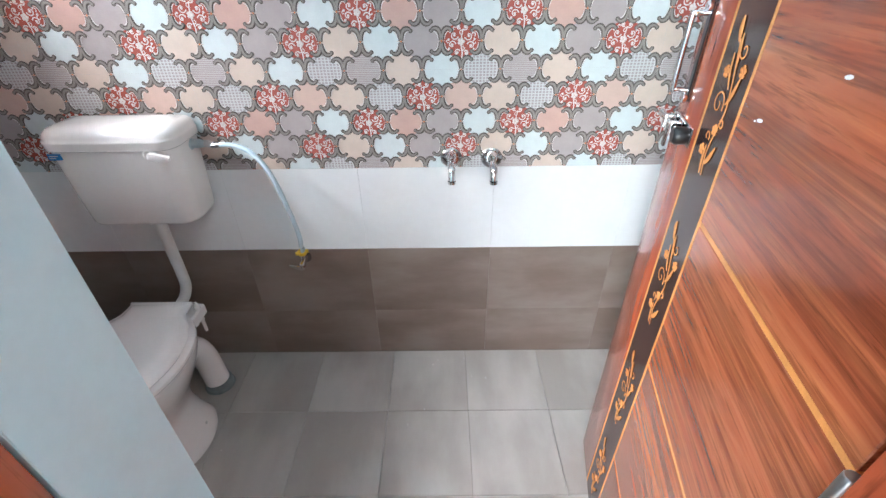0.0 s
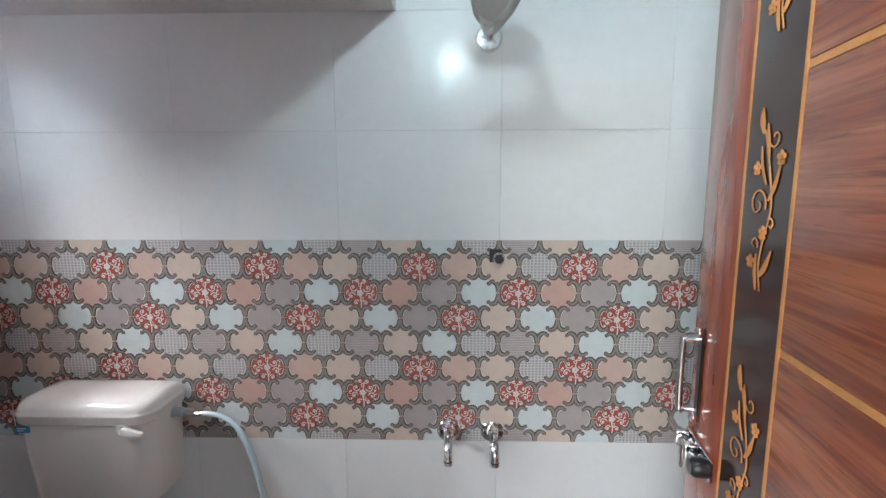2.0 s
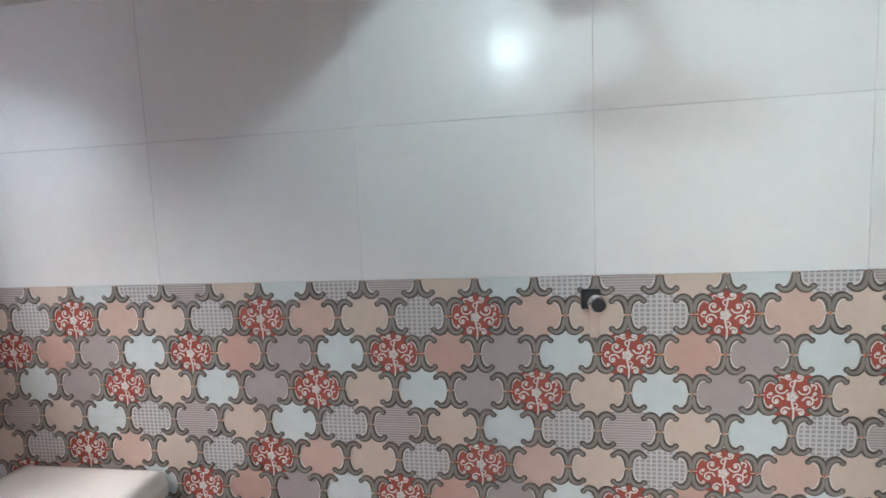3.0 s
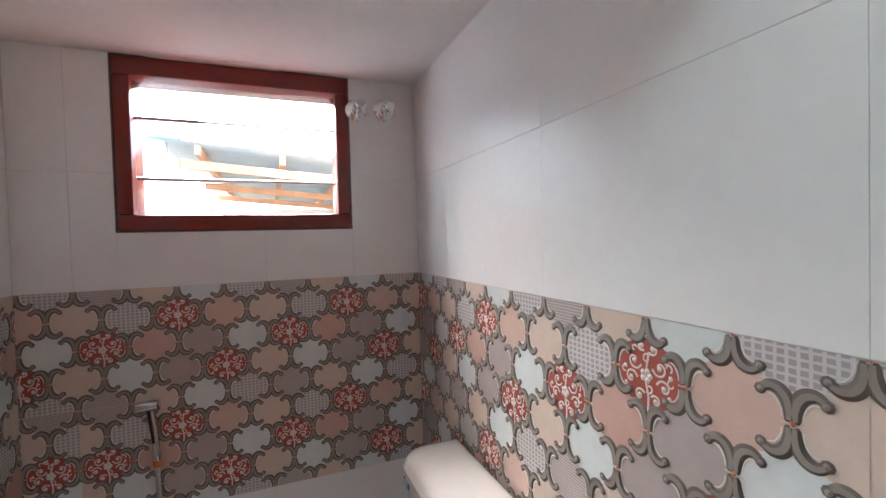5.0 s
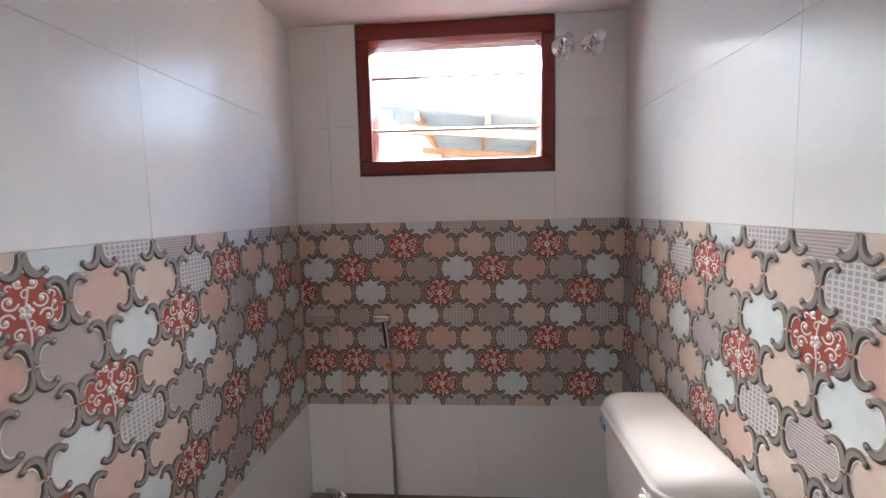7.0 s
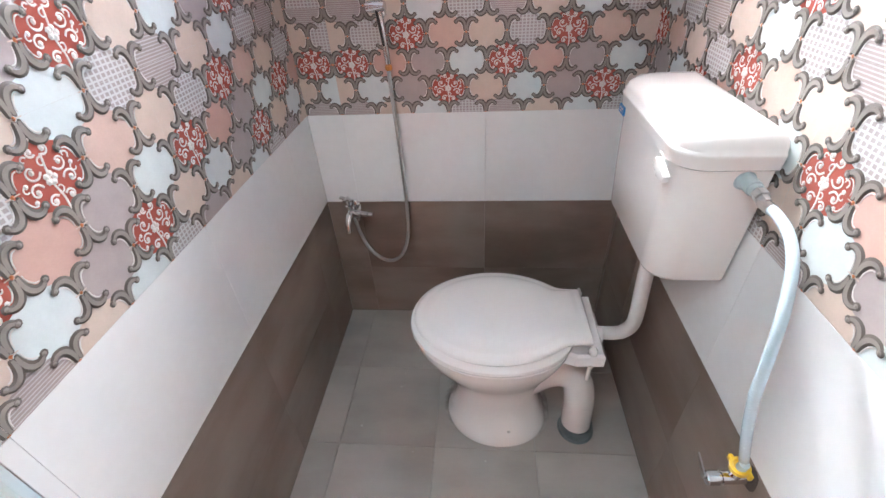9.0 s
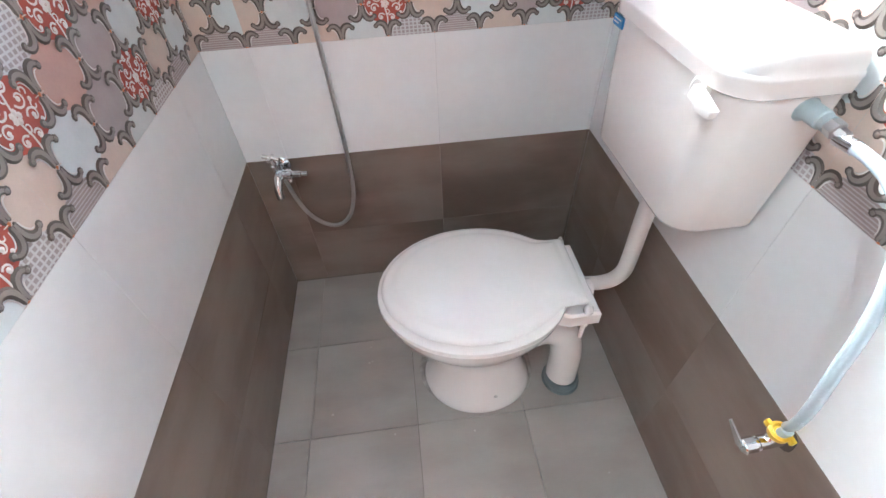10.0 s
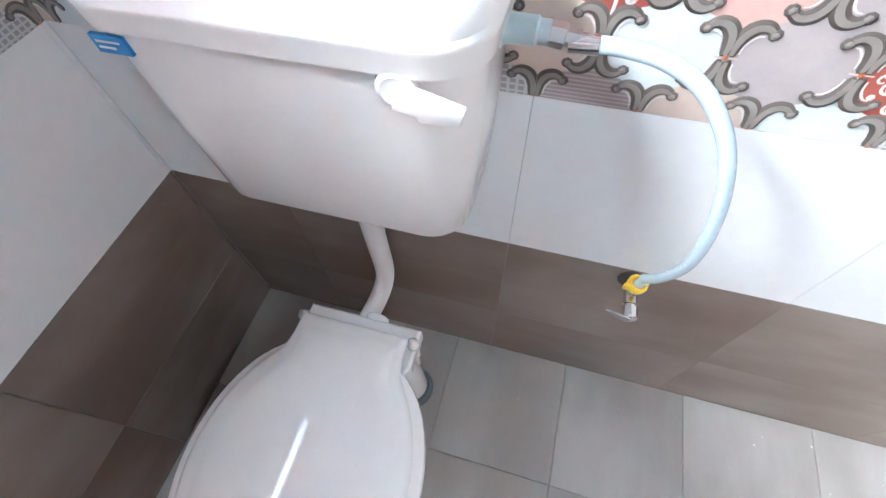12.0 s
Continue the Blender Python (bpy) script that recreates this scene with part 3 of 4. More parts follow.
tap = bib_tap()
copy_thing(tap, Matrix.Translation((1.588, W, 0.883)))


def stop_cock():
    k = thing("stop_cock", (1.592, W, 1.41), "chrome stop cock spindle in a black guard on patterned tile", "stop cock")
    part("guard", box((-0.020, -0.014, -0.017), (0.014, 0.0, 0.019), 0.002, 1), "black", k, "black square guard")
    part("spindle", lathe([(0.015, 0), (0.016, 0.003), (0.016, 0.020), (0.013, 0.024), (0.013, 0.032), (0.008, 0.034)], (0.004, -0.010, -0.004), (0, -1, 0), 20), "chrome", k, smooth=True)
    part("cap", lathe([(0.013, 0), (0.012, 0.004), (0.004, 0.006)], (0.004, -0.040, -0.004), (0, -1, 0), 16), "black", k, smooth=True)
    part("tile_chip", box((-0.004, -0.0025, -0.075), (0.012, 0.0, -0.020), 0.001, 1), "cream", k, "bare cream strip of cut tile")
    return k


stop_cock()


def shower():
    s = thing("shower", (1.564, W, 1.986), "chrome wall shower with a round head and clear sleeve", "shower")
    part("flange", lathe([(0.036, 0), (0.036, 0.004), (0.030, 0.012), (0.013, 0.014)], (0, 0, 0), (0, -1, 0), 28), "chrome", s, smooth=True)
    part("arm", tube([(0, -0.01, 0), (0, -0.10, 0.014), (0.004, -0.26, 0.040), (0.009, -0.42, 0.062), (0.012, -0.475, 0.060), (0.014, -0.510, 0.040)], 0.0105, 16), "chrome", s, smooth=True)
    part("joint", lathe([(0.012, 0), (0.017, 0.004), (0.017, 0.02), (0.010, 0.026)], (0.014, -0.512, 0.020), (0, 0.1, 1), 16), "chrome", s, smooth=True)
    part("head", lathe([(0.068, 0.0), (0.075, 0.003), (0.076, 0.008), (0.050, 0.013), (0.020, 0.018)], (0.014, -0.516, 0.004), (0, 0.12, 1), 36), "chrome", s, "thin round shower head", True)
    rows = []
    for y, h, z in ((-0.030, 0.013, 0.006), (-0.075, 0.030, 0.014), (-0.14, 0.050, 0.024), (-0.22, 0.064, 0.038), (-0.28, 0.070, 0.046)):
        rows.append([(h * a, y + 0.006 * math.sin(a * 9 + b * 5), z + h * 0.55 * b + 0.005 * math.sin(a * 13 + y * 60)) for a, b in
                     [(math.cos(k * math.tau / 16), math.sin(k * math.tau / 16)) for k in range(16)]])
    sleeve = loft(rows, False)
    bmesh.ops.solidify(sleeve, geom=sleeve.faces[:], thickness=0.0006)
    part("sleeve", sleeve, "clear", s, "crumpled clear plastic sleeve")
    return s


shower()


def angle_stop():
    a = thing("angle_cock", (0, 0.838, 1.962), "small chrome angle valve on white tile beside the window", "valve", "pair of angle valves")
    part("flange", lathe([(0.034, 0), (0.034, 0.003), (0.028, 0.010), (0.012, 0.013)], (0, 0, 0), (1, 0, 0), 24), "chrome", a, smooth=True)
    part("body", lathe([(0.012, 0), (0.012, 0.020), (0.016, 0.022), (0.016, 0.050), (0.011, 0.053)], (0.006, 0, 0), (1, 0, 0), 16), "chrome", a, smooth=True)
    part("outlet", lathe([(0.008, 0), (0.008, 0.018), (0.010, 0.019), (0.010, 0.030)], (0.036, 0, -0.006), (0, -0.2, -1), 12), "chrome", a, smooth=True)
    part("knob", lathe([(0.012, 0), (0.018, 0.002), (0.018, 0.013), (0.010, 0.016)], (0.056, 0, 0), (1, 0.1, 0), 8), "chrome", a)
    return a


cock = angle_stop()
copy_thing(cock, Matrix.Translation((0, 0.925, 1.967)))


def mixer():
    m = thing("bath_mixer", (0, 0.095, 0.52), "chrome wall mixer with a cross handle on brown tile", "tap")
    part("flange", lathe([(0.028, 0), (0.028, 0.004), (0.022, 0.010), (0.012, 0.012)], (0, 0, 0.0), (1, 0, 0), 20), "chrome", m, smooth=True)
    part("body", tube([(0.0, 0, 0), (0.045, 0, 0), (0.070, -0.002, -0.006), (0.088, -0.004, -0.028), (0.092, -0.004, -0.052)], 0.0125, 16), "chrome", m, smooth=True)
    part("side_branch", lathe([(0.013, 0), (0.015, 0.004), (0.015, 0.03), (0.010, 0.034), (0.010, 0.055), (0.007, 0.058), (0.007, 0.075)], (0.045, 0.005, -0.004), (0.1, 1, 0), 16), "chrome", m, smooth=True)
    part("stem", lathe([(0.011, 0), (0.012, 0.02), (0.008, 0.022), (0.008, 0.04)], (0.042, -0.002, 0.008), (0, -0.2, 1), 16), "chrome", m, smooth=True)
    h = part("handle", tube([(0.036, -0.032, 0.056), (0.048, 0.014, 0.048)], 0.006, 12, 2), "chrome", m, smooth=True)
    part("handle_arm", tube([(0.025, -0.008, 0.050), (0.065, -0.012, 0.055)], 0.005, 12, 2), "chrome", h, smooth=True)
    part("hose_outlet", lathe([(0.008, 0), (0.010, 0.003), (0.010, 0.014), (0.006, 0.016)], (0.046, 0.022, -0.014), (0, 0.1, -1), 12), "chrome", m, smooth=True)
    return m


mixer()

spray = thing("health_faucet", (0, 0.272, 1.16), "chrome hand spray on a hook with a hanging steel hose", "hand spray")
part("hook", box((0.0, -0.002, -0.034), (0.030, 0.020, 0.000), 0.003, 2), "chrome", spray, smooth=True)
part("head", tube([(0.044, -0.024, -0.006), (0.047, 0.002, -0.005), (0.051, 0.027, -0.004)], lambda s: 0.0125 + 0.002 * math.sin(s * 3.1), 16), "chrome", spray, "short chrome spray head", True)
part("grip", tube([(0.046, 0.006, -0.010), (0.044, 0.012, -0.065), (0.040, 0.015, -0.125), (0.036, 0.016, -0.150)], lambda s: 0.0105 - 0.003 * s, 14), "chrome", spray, smooth=True)
part("trigger", tube([(0.056, 0.004, -0.012), (0.058, 0.008, -0.050), (0.050, 0.012, -0.100)], 0.0035, 8), "black", spray, "thin black trigger", True)
part("brass_nut", lathe([(0.008, 0), (0.010, 0.002), (0.010, 0.012), (0.008, 0.014)], (0.036, 0.0158, -0.168), (0.05, 0, 1), 6), "inlay", spray, "small brass nut")
hose_path = spline([(0.036, 0.014, -0.16), (0.030, 0.015, -0.26), (0.022, 0.018, -0.42), (0.020, 0.020, -0.56), (0.028, 0.021, -0.66), (0.048, 0.018, -0.735), (0.074, 0.000, -0.792), (0.092, -0.034, -0.815),
                    (0.094, -0.074, -0.808), (0.084, -0.116, -0.775), (0.068, -0.146, -0.725), (0.050, -0.166, -0.660)], 28)
part("hose", tube(hose_path, lambda s: 0.0060 + 0.0007 * math.sin(s * 306 * 1.6), 8, 1, smooth_path=False), "steel", spray, "ribbed steel hose", True)


# door leaf
HINGE = Vector((1.785, -0.10, 0.0))
turn = math.atan2(0.69, 0.125)
DW, DH = 0.70, 1.96


def ribbon2d(points, width, w0, h, bm=None, steps=6, mats=(0, 0, 0), taper=None):
    """A raised ribbon in the plane x, z facing -y, with a ridge."""
    bm = bm or bmesh.new()
    path = spline([(a, 0, b) for a, b in points], steps)
    rows = []
    for i, c in enumerate(path):
        d = (path[min(i + 1, len(path) - 1)] - path[max(i - 1, 0)]).normalized()
        side = Vector((-d.z, 0, d.x))
        s = i / (len(path) - 1)
        r = width * (taper(s) if taper else 1.0) / 2
        rows.append([bm.verts.new(c + side * r * k + Vector((0, -(w0 + (h if abs(k) < 1 else 0)), 0))) for k in (-1, -0.45, 0.45, 1)])
    for a, b in zip(rows, rows[1:]):
        for i in range(3):
            f = bm.faces.new((a[i], b[i], b[i + 1], a[i + 1]))
            f.material_index = mats[i]
    return bm


def spiral(cx, cz, r0, turns, start, sign=1, n=14, r1=0.2):
    return [(cx + r0 * (1 - (1 - r1) * i / n) * math.cos(start + sign * turns * math.tau * i / n), cz + r0 * (1 - (1 - r1) * i / n) * math.sin(start + sign * turns * math.tau * i / n)) for i in range(n + 1)]


def flower_motif():
    """Climbing stem with spirals, leaves, small flowers and a bud, 0.24 high, around the origin."""
    bm = bmesh.new()
    leaf = lambda s: 0.25 + 1.0 * math.sin(math.pi * min(1, s * 0.9 + 0.08))
    thin = lambda s: 1.0 - 0.4 * s
    ribbon2d([(0.010, -0.118), (0.002, -0.085), (0.008, -0.05), (0.020, -0.01), (0.012, 0.03), (0.0, 0.065), (-0.010, 0.09)], 0.0040, 0.0004, 0.0006, bm)
    for c in (spiral(-0.014, -0.005, 0.022, 1.2, -0.3), spiral(0.016, 0.078, 0.013, 0.9, -2.6, 1), spiral(0.022, -0.030, 0.009, 0.85, 2.6, -1), spiral(-0.014, -0.058, 0.010, 0.9, -0.4)):
        ribbon2d(c, 0.0034, 0.0005, 0.0006, bm, 3, taper=thin)
    for pts, wd in (([(0.000, -0.118), (-0.006, -0.095), (-0.006, -0.070)], 0.009), ([(0.004, -0.100), (0.018, -0.085), (0.030, -0.062)], 0.010), ([(0.012, 0.0), (0.024, 0.018), (0.034, 0.045)], 0.009),
                    ([(0.006, 0.05), (0.0, 0.075), (-0.004, 0.098)], 0.009), ([(-0.012, 0.085), (-0.020, 0.105), (-0.020, 0.120)], 0.013), ([(0.004, 0.02), (-0.010, 0.045), (-0.014, 0.070)], 0.007)):
        ribbon2d(pts, wd * 0.85, 0.0006, 0.0007, bm, 4, taper=leaf)
    for x, z in ((-0.022, 0.042), (0.034, 0.052), (0.006, -0.042), (-0.020, -0.082)):
        for i in range(5):
            a = i * math.tau / 5 + 0.3
            lathe([(0.0038, 0), (0.0034, 0.0016), (0.0012, 0.0022)], (x + 0.0062 * math.cos(a), 0, z + 0.0062 * math.sin(a)), (0, -1, 0), 8, bm)
        lathe([(0.0026, 0), (0.0020, 0.003)], (x, 0, z), (0, -1, 0), 8, bm)
    return bm


def door_leaf():
    m = Matrix.Translation(HINGE) @ Matrix.Rotation(turn, 4, "Z")
    d = thing("door_1", m, "open lacquered wooden door with a dark inlaid strip of flowers", "door", kind="structure")
    part("core", box((0.002, -0.034, 0.008), (DW, -0.008, DH), 0.002, 1), "red_wood", d)
    zs = [0.010, 0.350, 0.700, 1.045, 1.395, 1.725, DH]
    for a, b in zip(zs, zs[1:]):
        part("board", box((0.002, -0.0075, a + 0.005), (0.432, 0.0, b - 0.005), 0.0012, 1), "board", d)
    for z in zs[1:-1]:
        part("inlay_line", box((0.002, -0.0075, z - 0.0045), (0.432, -0.0008, z + 0.0045)), "inlay", d, "pale orange inlaid line")
    part("strip", box((0.440, -0.0075, 0.010), (0.556, -0.0004, DH)), "band", d, "dark brown inlaid strip")
    for u in (0.436, 0.560):
        part("strip_edge", box((u - 0.0035, -0.0075, 0.010), (u + 0.0035, 0.0004, DH), 0.0008, 1), "inlay", d, "pale orange edging line")
    part("stile", box((0.5645, -0.0075, 0.010), (DW, 0.0, DH), 0.003, 2), "red_wood", d, "red-brown lacquered stile", True)
    first = None
    for z in (0.185, 0.53, 0.88, 1.225, 1.575, 1.90):
        if first is None:
            bm = flower_motif()
            bmesh.ops.transform(bm, matrix=Matrix.Rotation(math.pi, 4, "Z"), verts=bm.verts[:])
            bmesh.ops.recalc_face_normals(bm, faces=bm.faces[:])
            o = part("flower_inlay", bm, "inlay", d, "pale orange carved flower stem")
            first = o
        else:
            o = new("flower_inlay", first.data)
            o.parent = d
            tagged(o, "pale orange carved flower stem")
        o.location = (0.500, 0.0004, z)
        if z > 1.9:
            o.scale = (1, 1, 0.5)
            o.location.z = 1.885
    for u, z, w in ((0.372, 1.236, 0.016), (0.384, 1.232, 0.008), (0.243, 1.318, 0.014), (0.150, 0.62, 0.010), (0.300, 0.45, 0.007)):
        chip = lathe([(1.0, 0), (0.7, 0.08), (0.1, 0.10)], (0, 0, 0), (0, 1, 0), 9)
        bmesh.ops.transform(chip, matrix=Matrix.Translation((u, 0.0002, z)) @ Matrix.Rotation(0.2, 4, "Y") @ Matrix.Diagonal((w / 2, w * 0.08, w / 6, 1)), verts=chip.verts[:])
        part("paint_speck", chip, "plastic", d, "dried white paint speck")
    # pull handle
    u = 0.660
    h = part("pull_handle", tube([(u, 0.002, 1.205), (u, 0.026, 1.207), (u, 0.031, 1.215), (u, 0.031, 1.325), (u, 0.026, 1.333), (u, 0.002, 1.335)], 0.0055, 12, 5), "chrome", d, "chrome and black pull handle", True)
    part("back_plate", box((u - 0.009, 0.0005, 1.185), (u + 0.009, 0.004, 1.352), 0.002, 1), "black", h)
    part("end_cap", lathe([(0.009, 0), (0.010, 0.003), (0.010, 0.007), (0.006, 0.010)], (u, 0.003, 1.192), (0, 1, 0), 14), "chrome", h, smooth=True)
    part("end_cap", lathe([(0.009, 0), (0.010, 0.003), (0.010, 0.007), (0.006, 0.010)], (u, 0.003, 1.345), (0, 1, 0), 14), "chrome", h, smooth=True)
    # sliding bolt
    b = part("sliding_bolt", tube([(0.585, 0.016, 1.140), (0.745, 0.016, 1.140)], 0.0065, 14, 2), "chrome", d, "chrome sliding bolt with a black knob", True)
    part("bolt_plate", box((0.575, 0.0005, 1.122), (0.692, 0.0045, 1.158), 0.0015, 1), "chrome", b)
    part("bolt_guide", box((0.675, 0.0045, 1.126), (0.690, 0.026, 1.154), 0.003, 2), "chrome", b, smooth=True)
    part("bolt_guide", box((0.628, 0.0045, 1.126), (0.640, 0.026, 1.154), 0.003, 2), "chrome", b, smooth=True)
    part("bolt_knob", lathe([(0.013, 0), (0.016, 0.004), (0.016, 0.022), (0.011, 0.028)], (0.590, 0.004, 1.140), (0, 1, 0), 16), "black", b, smooth=True)
    part("bolt_tongue", box((0.655, 0.018, 1.095), (0.667, 0.024, 1.140), 0.002, 1), "chrome", b)
    for z in (0.25, 1.0, 1.75):
        part("hinge", lathe([(0.007, -0.05), (0.008, -0.048), (0.008, 0.048), (0.007, 0.05)], (-0.004, 0.004, z), (0, 0, 1), 12), "steel", d, smooth=True)
    return d


door_leaf()

# bulb above the doorway
bulb = thing("wall_lamp", (1.465, -0.01, 2.185), "white bulb in a plain wall holder", "lamp")
part("holder", lathe([(0.035, 0), (0.035, 0.012), (0.020, 0.018), (0.020, 0.040), (0.016, 0.043)], (0, 0, 0), (0, 1, 0), 20), "plastic", bulb, smooth=True)
part("bulb", lathe([(0.012, 0.043), (0.016, 0.050), (0.024, 0.060), (0.026, 0.068)], (0, 0, 0), (0, 1, 0), 20), "plastic", bulb, smooth=True)


# ---- outside the window ----
part("ground", box((-400, -400, -0.5), (400, 400, -0.45)), "earth", None, "bare earth ground to the horizon", kind="structure")
shed = thing("shed", (-2.50, 0.0, 0.0), "open shed with a grey corrugated roof on pale orange rafters", "shed")
part("end_wall", box((-0.20, -0.62, -0.5), (0.0, -0.056, 2.225), 0.004, 1), "limewash", shed, "limewashed end wall")
part("side_wall", box((-4.1, -0.18, -0.5), (-0.201, -0.056, 2.01)), "limewash", shed, "limewashed side wall")
part("back_wall", box((-4.3, -0.18, -0.5), (-4.1, 5.4, 2.14)), "limewash", shed, "limewashed back wall")
part("gable", loft([[(x, -0.42, 2.20), (x, -0.12, 2.20), (x, -0.14, 2.372), (x, -0.263, 2.486), (x, -0.36, 2.492)] for x in (-0.10, -0.004)]), "sheet", shed, "grey sloping gable sheet")
SLOPE = -0.085


def roof_z(y):
    return 2.352 + SLOPE * y


bm = bmesh.new()
rows = []
for i in range(201):
    x = 0.03 - 4.3 * i / 200
    d = 0.009 * math.cos(i * math.pi / 2)
    rows.append([bm.verts.new((x, y, roof_z(y) + d + t)) for y, t in ((-0.20, 0), (5.4, 0), (5.4, 0.004), (-0.20, 0.004))])
for a, b in zip(rows, rows[1:]):
    for i in range(4):
        j = (i + 1) % 4
        bm.faces.new((a[i], a[j], b[j], b[i]))
bmesh.ops.recalc_face_normals(bm, faces=bm.faces[:])
part("roof", bm, "sheet", shed, "grey corrugated sheet roof")


def shed_beam(name, lo, hi, y, drop):
    """A member under the roof that follows its slope."""
    bm = box((lo[0], lo[1], lo[2]), (hi[0], hi[1], hi[2]), 0.003, 1)
    for v in bm.verts:
        v.co.z += roof_z(v.co.y) - drop
    part(name, bm, "rafter", shed)


for y in (0.085, 0.70, 1.31, 2.0, 2.7, 3.4):
    shed_beam("rafter", (-4.09, y - 0.020, -0.045), (0.045, y + 0.020, 0.030), y, 0.045)
for x in (-0.06, -1.50, -2.75):
    shed_beam("purlin", (x - 0.03, -0.05, -0.035), (x + 0.03, 5.3, 0.035), 0, 0.155)
for y in (2.2, 5.1):
    part("post", box((-1.54, y - 0.04, -0.5), (-1.46, y + 0.04, roof_z(y) - 0.20)), "rafter", shed)
part("blue_edge", box((0.032, -0.24, 2.366), (0.060, -0.02, 2.380)), "blue", shed, "blue painted roof edge")
# unseen wall, added to block the sky that the tap wall would mirror
sky_blocker = thing("neighbouring_wall", (-4.2, -1.0, -0.5), "tall plain limewashed wall, unseen, added to block the sky on one side", "wall", kind="structure")
part("wall", box((0, 0, 0), (2.98, 0.15, 4.4)), "limewash", sky_blocker)
mast = thing("antenna", (-7.2, -0.62, 0), "thin antenna mast on a far roof", "antenna")
part("mast", tube([(0, 0, -0.5), (0, 0, 3.95)], 0.03, 6, 2), "steel", mast)
for a, z in ((0.30, 4.05), (-0.26, 4.0)):
    part("rod", tube([(0, 0, 3.8), (0, a * 0.6, z)], 0.016, 6, 2), "steel", mast)

# ---- wall and floor tiles ----
CELLS = {0: ("stripe", "cream", "pale", "check"), 1: ("cream", "check", "red", "peach"), 2: ("red", "salmon", "mauve", "pale"), 3: ("cream", "pale", "mauve", "red")}
PRINT_KEYS = ["cream", "peach", "salmon", "pale", "mauve", "red", "check", "stripe", "scroll", "scroll_dark", "vine", "dot", "edge", "grout"]
PX, PY = 0.1125, 0.075
S_CURVE = [(0.05625, 0.0), (0.0555, 0.010), (0.0525, 0.022), (0.044, 0.031), (0.034, 0.0352), (0.028125, 0.0375), (0.02225, 0.0398), (0.01225, 0.044), (0.00375, 0.053), (0.00075, 0.065), (0.0, 0.075)]


def cell_outline():
    up = S_CURVE
    left = [(-x, y) for x, y in up[::-1]]
    down = [(-x, -y) for x, y in up]
    right = [(x, -y) for x, y in up[::-1]]
    return (up + left[1:] + down[1:] + right[1:-1])


def ribbon_uv(bm, uvl, pts, width, w0, h, mats, taper=None, steps=4):
    path = spline([(a, b, 0) for a, b in pts], steps)
    rows = []
    for i, c in enumerate(path):
        d = (path[min(i + 1, len(path) - 1)] - path[max(i - 1, 0)]).normalized()
        side = Vector((-d.y, d.x, 0))
        s = i / (len(path) - 1)
        r = width * (taper(s) if taper else 1.0) / 2
        rows.append([bm.verts.new(c + side * r * k + Vector((0, 0, w0 + (h if abs(k) < 1 else 0)))) for k in (-1, -0.5, 0.4, 1)])
    for a, b in zip(rows, rows[1:]):
        for i in range(3):
            f = bm.faces.new((a[i], b[i], b[i + 1], a[i + 1]))
            f.material_index = PRINT_KEYS.index(mats[i])


def blob(bm, x, y, r, w0, key, n=8):
    c = bm.verts.new((x, y, w0 + r * 0.35))
    ring = [bm.verts.new((x + r * math.cos(i * math.tau / n), y + r * math.sin(i * math.tau / n), w0)) for i in range(n)]
    for i in range(n):
        bm.faces.new((c, ring[i], ring[(i + 1) % n])).material_index = PRINT_KEYS.index(key)


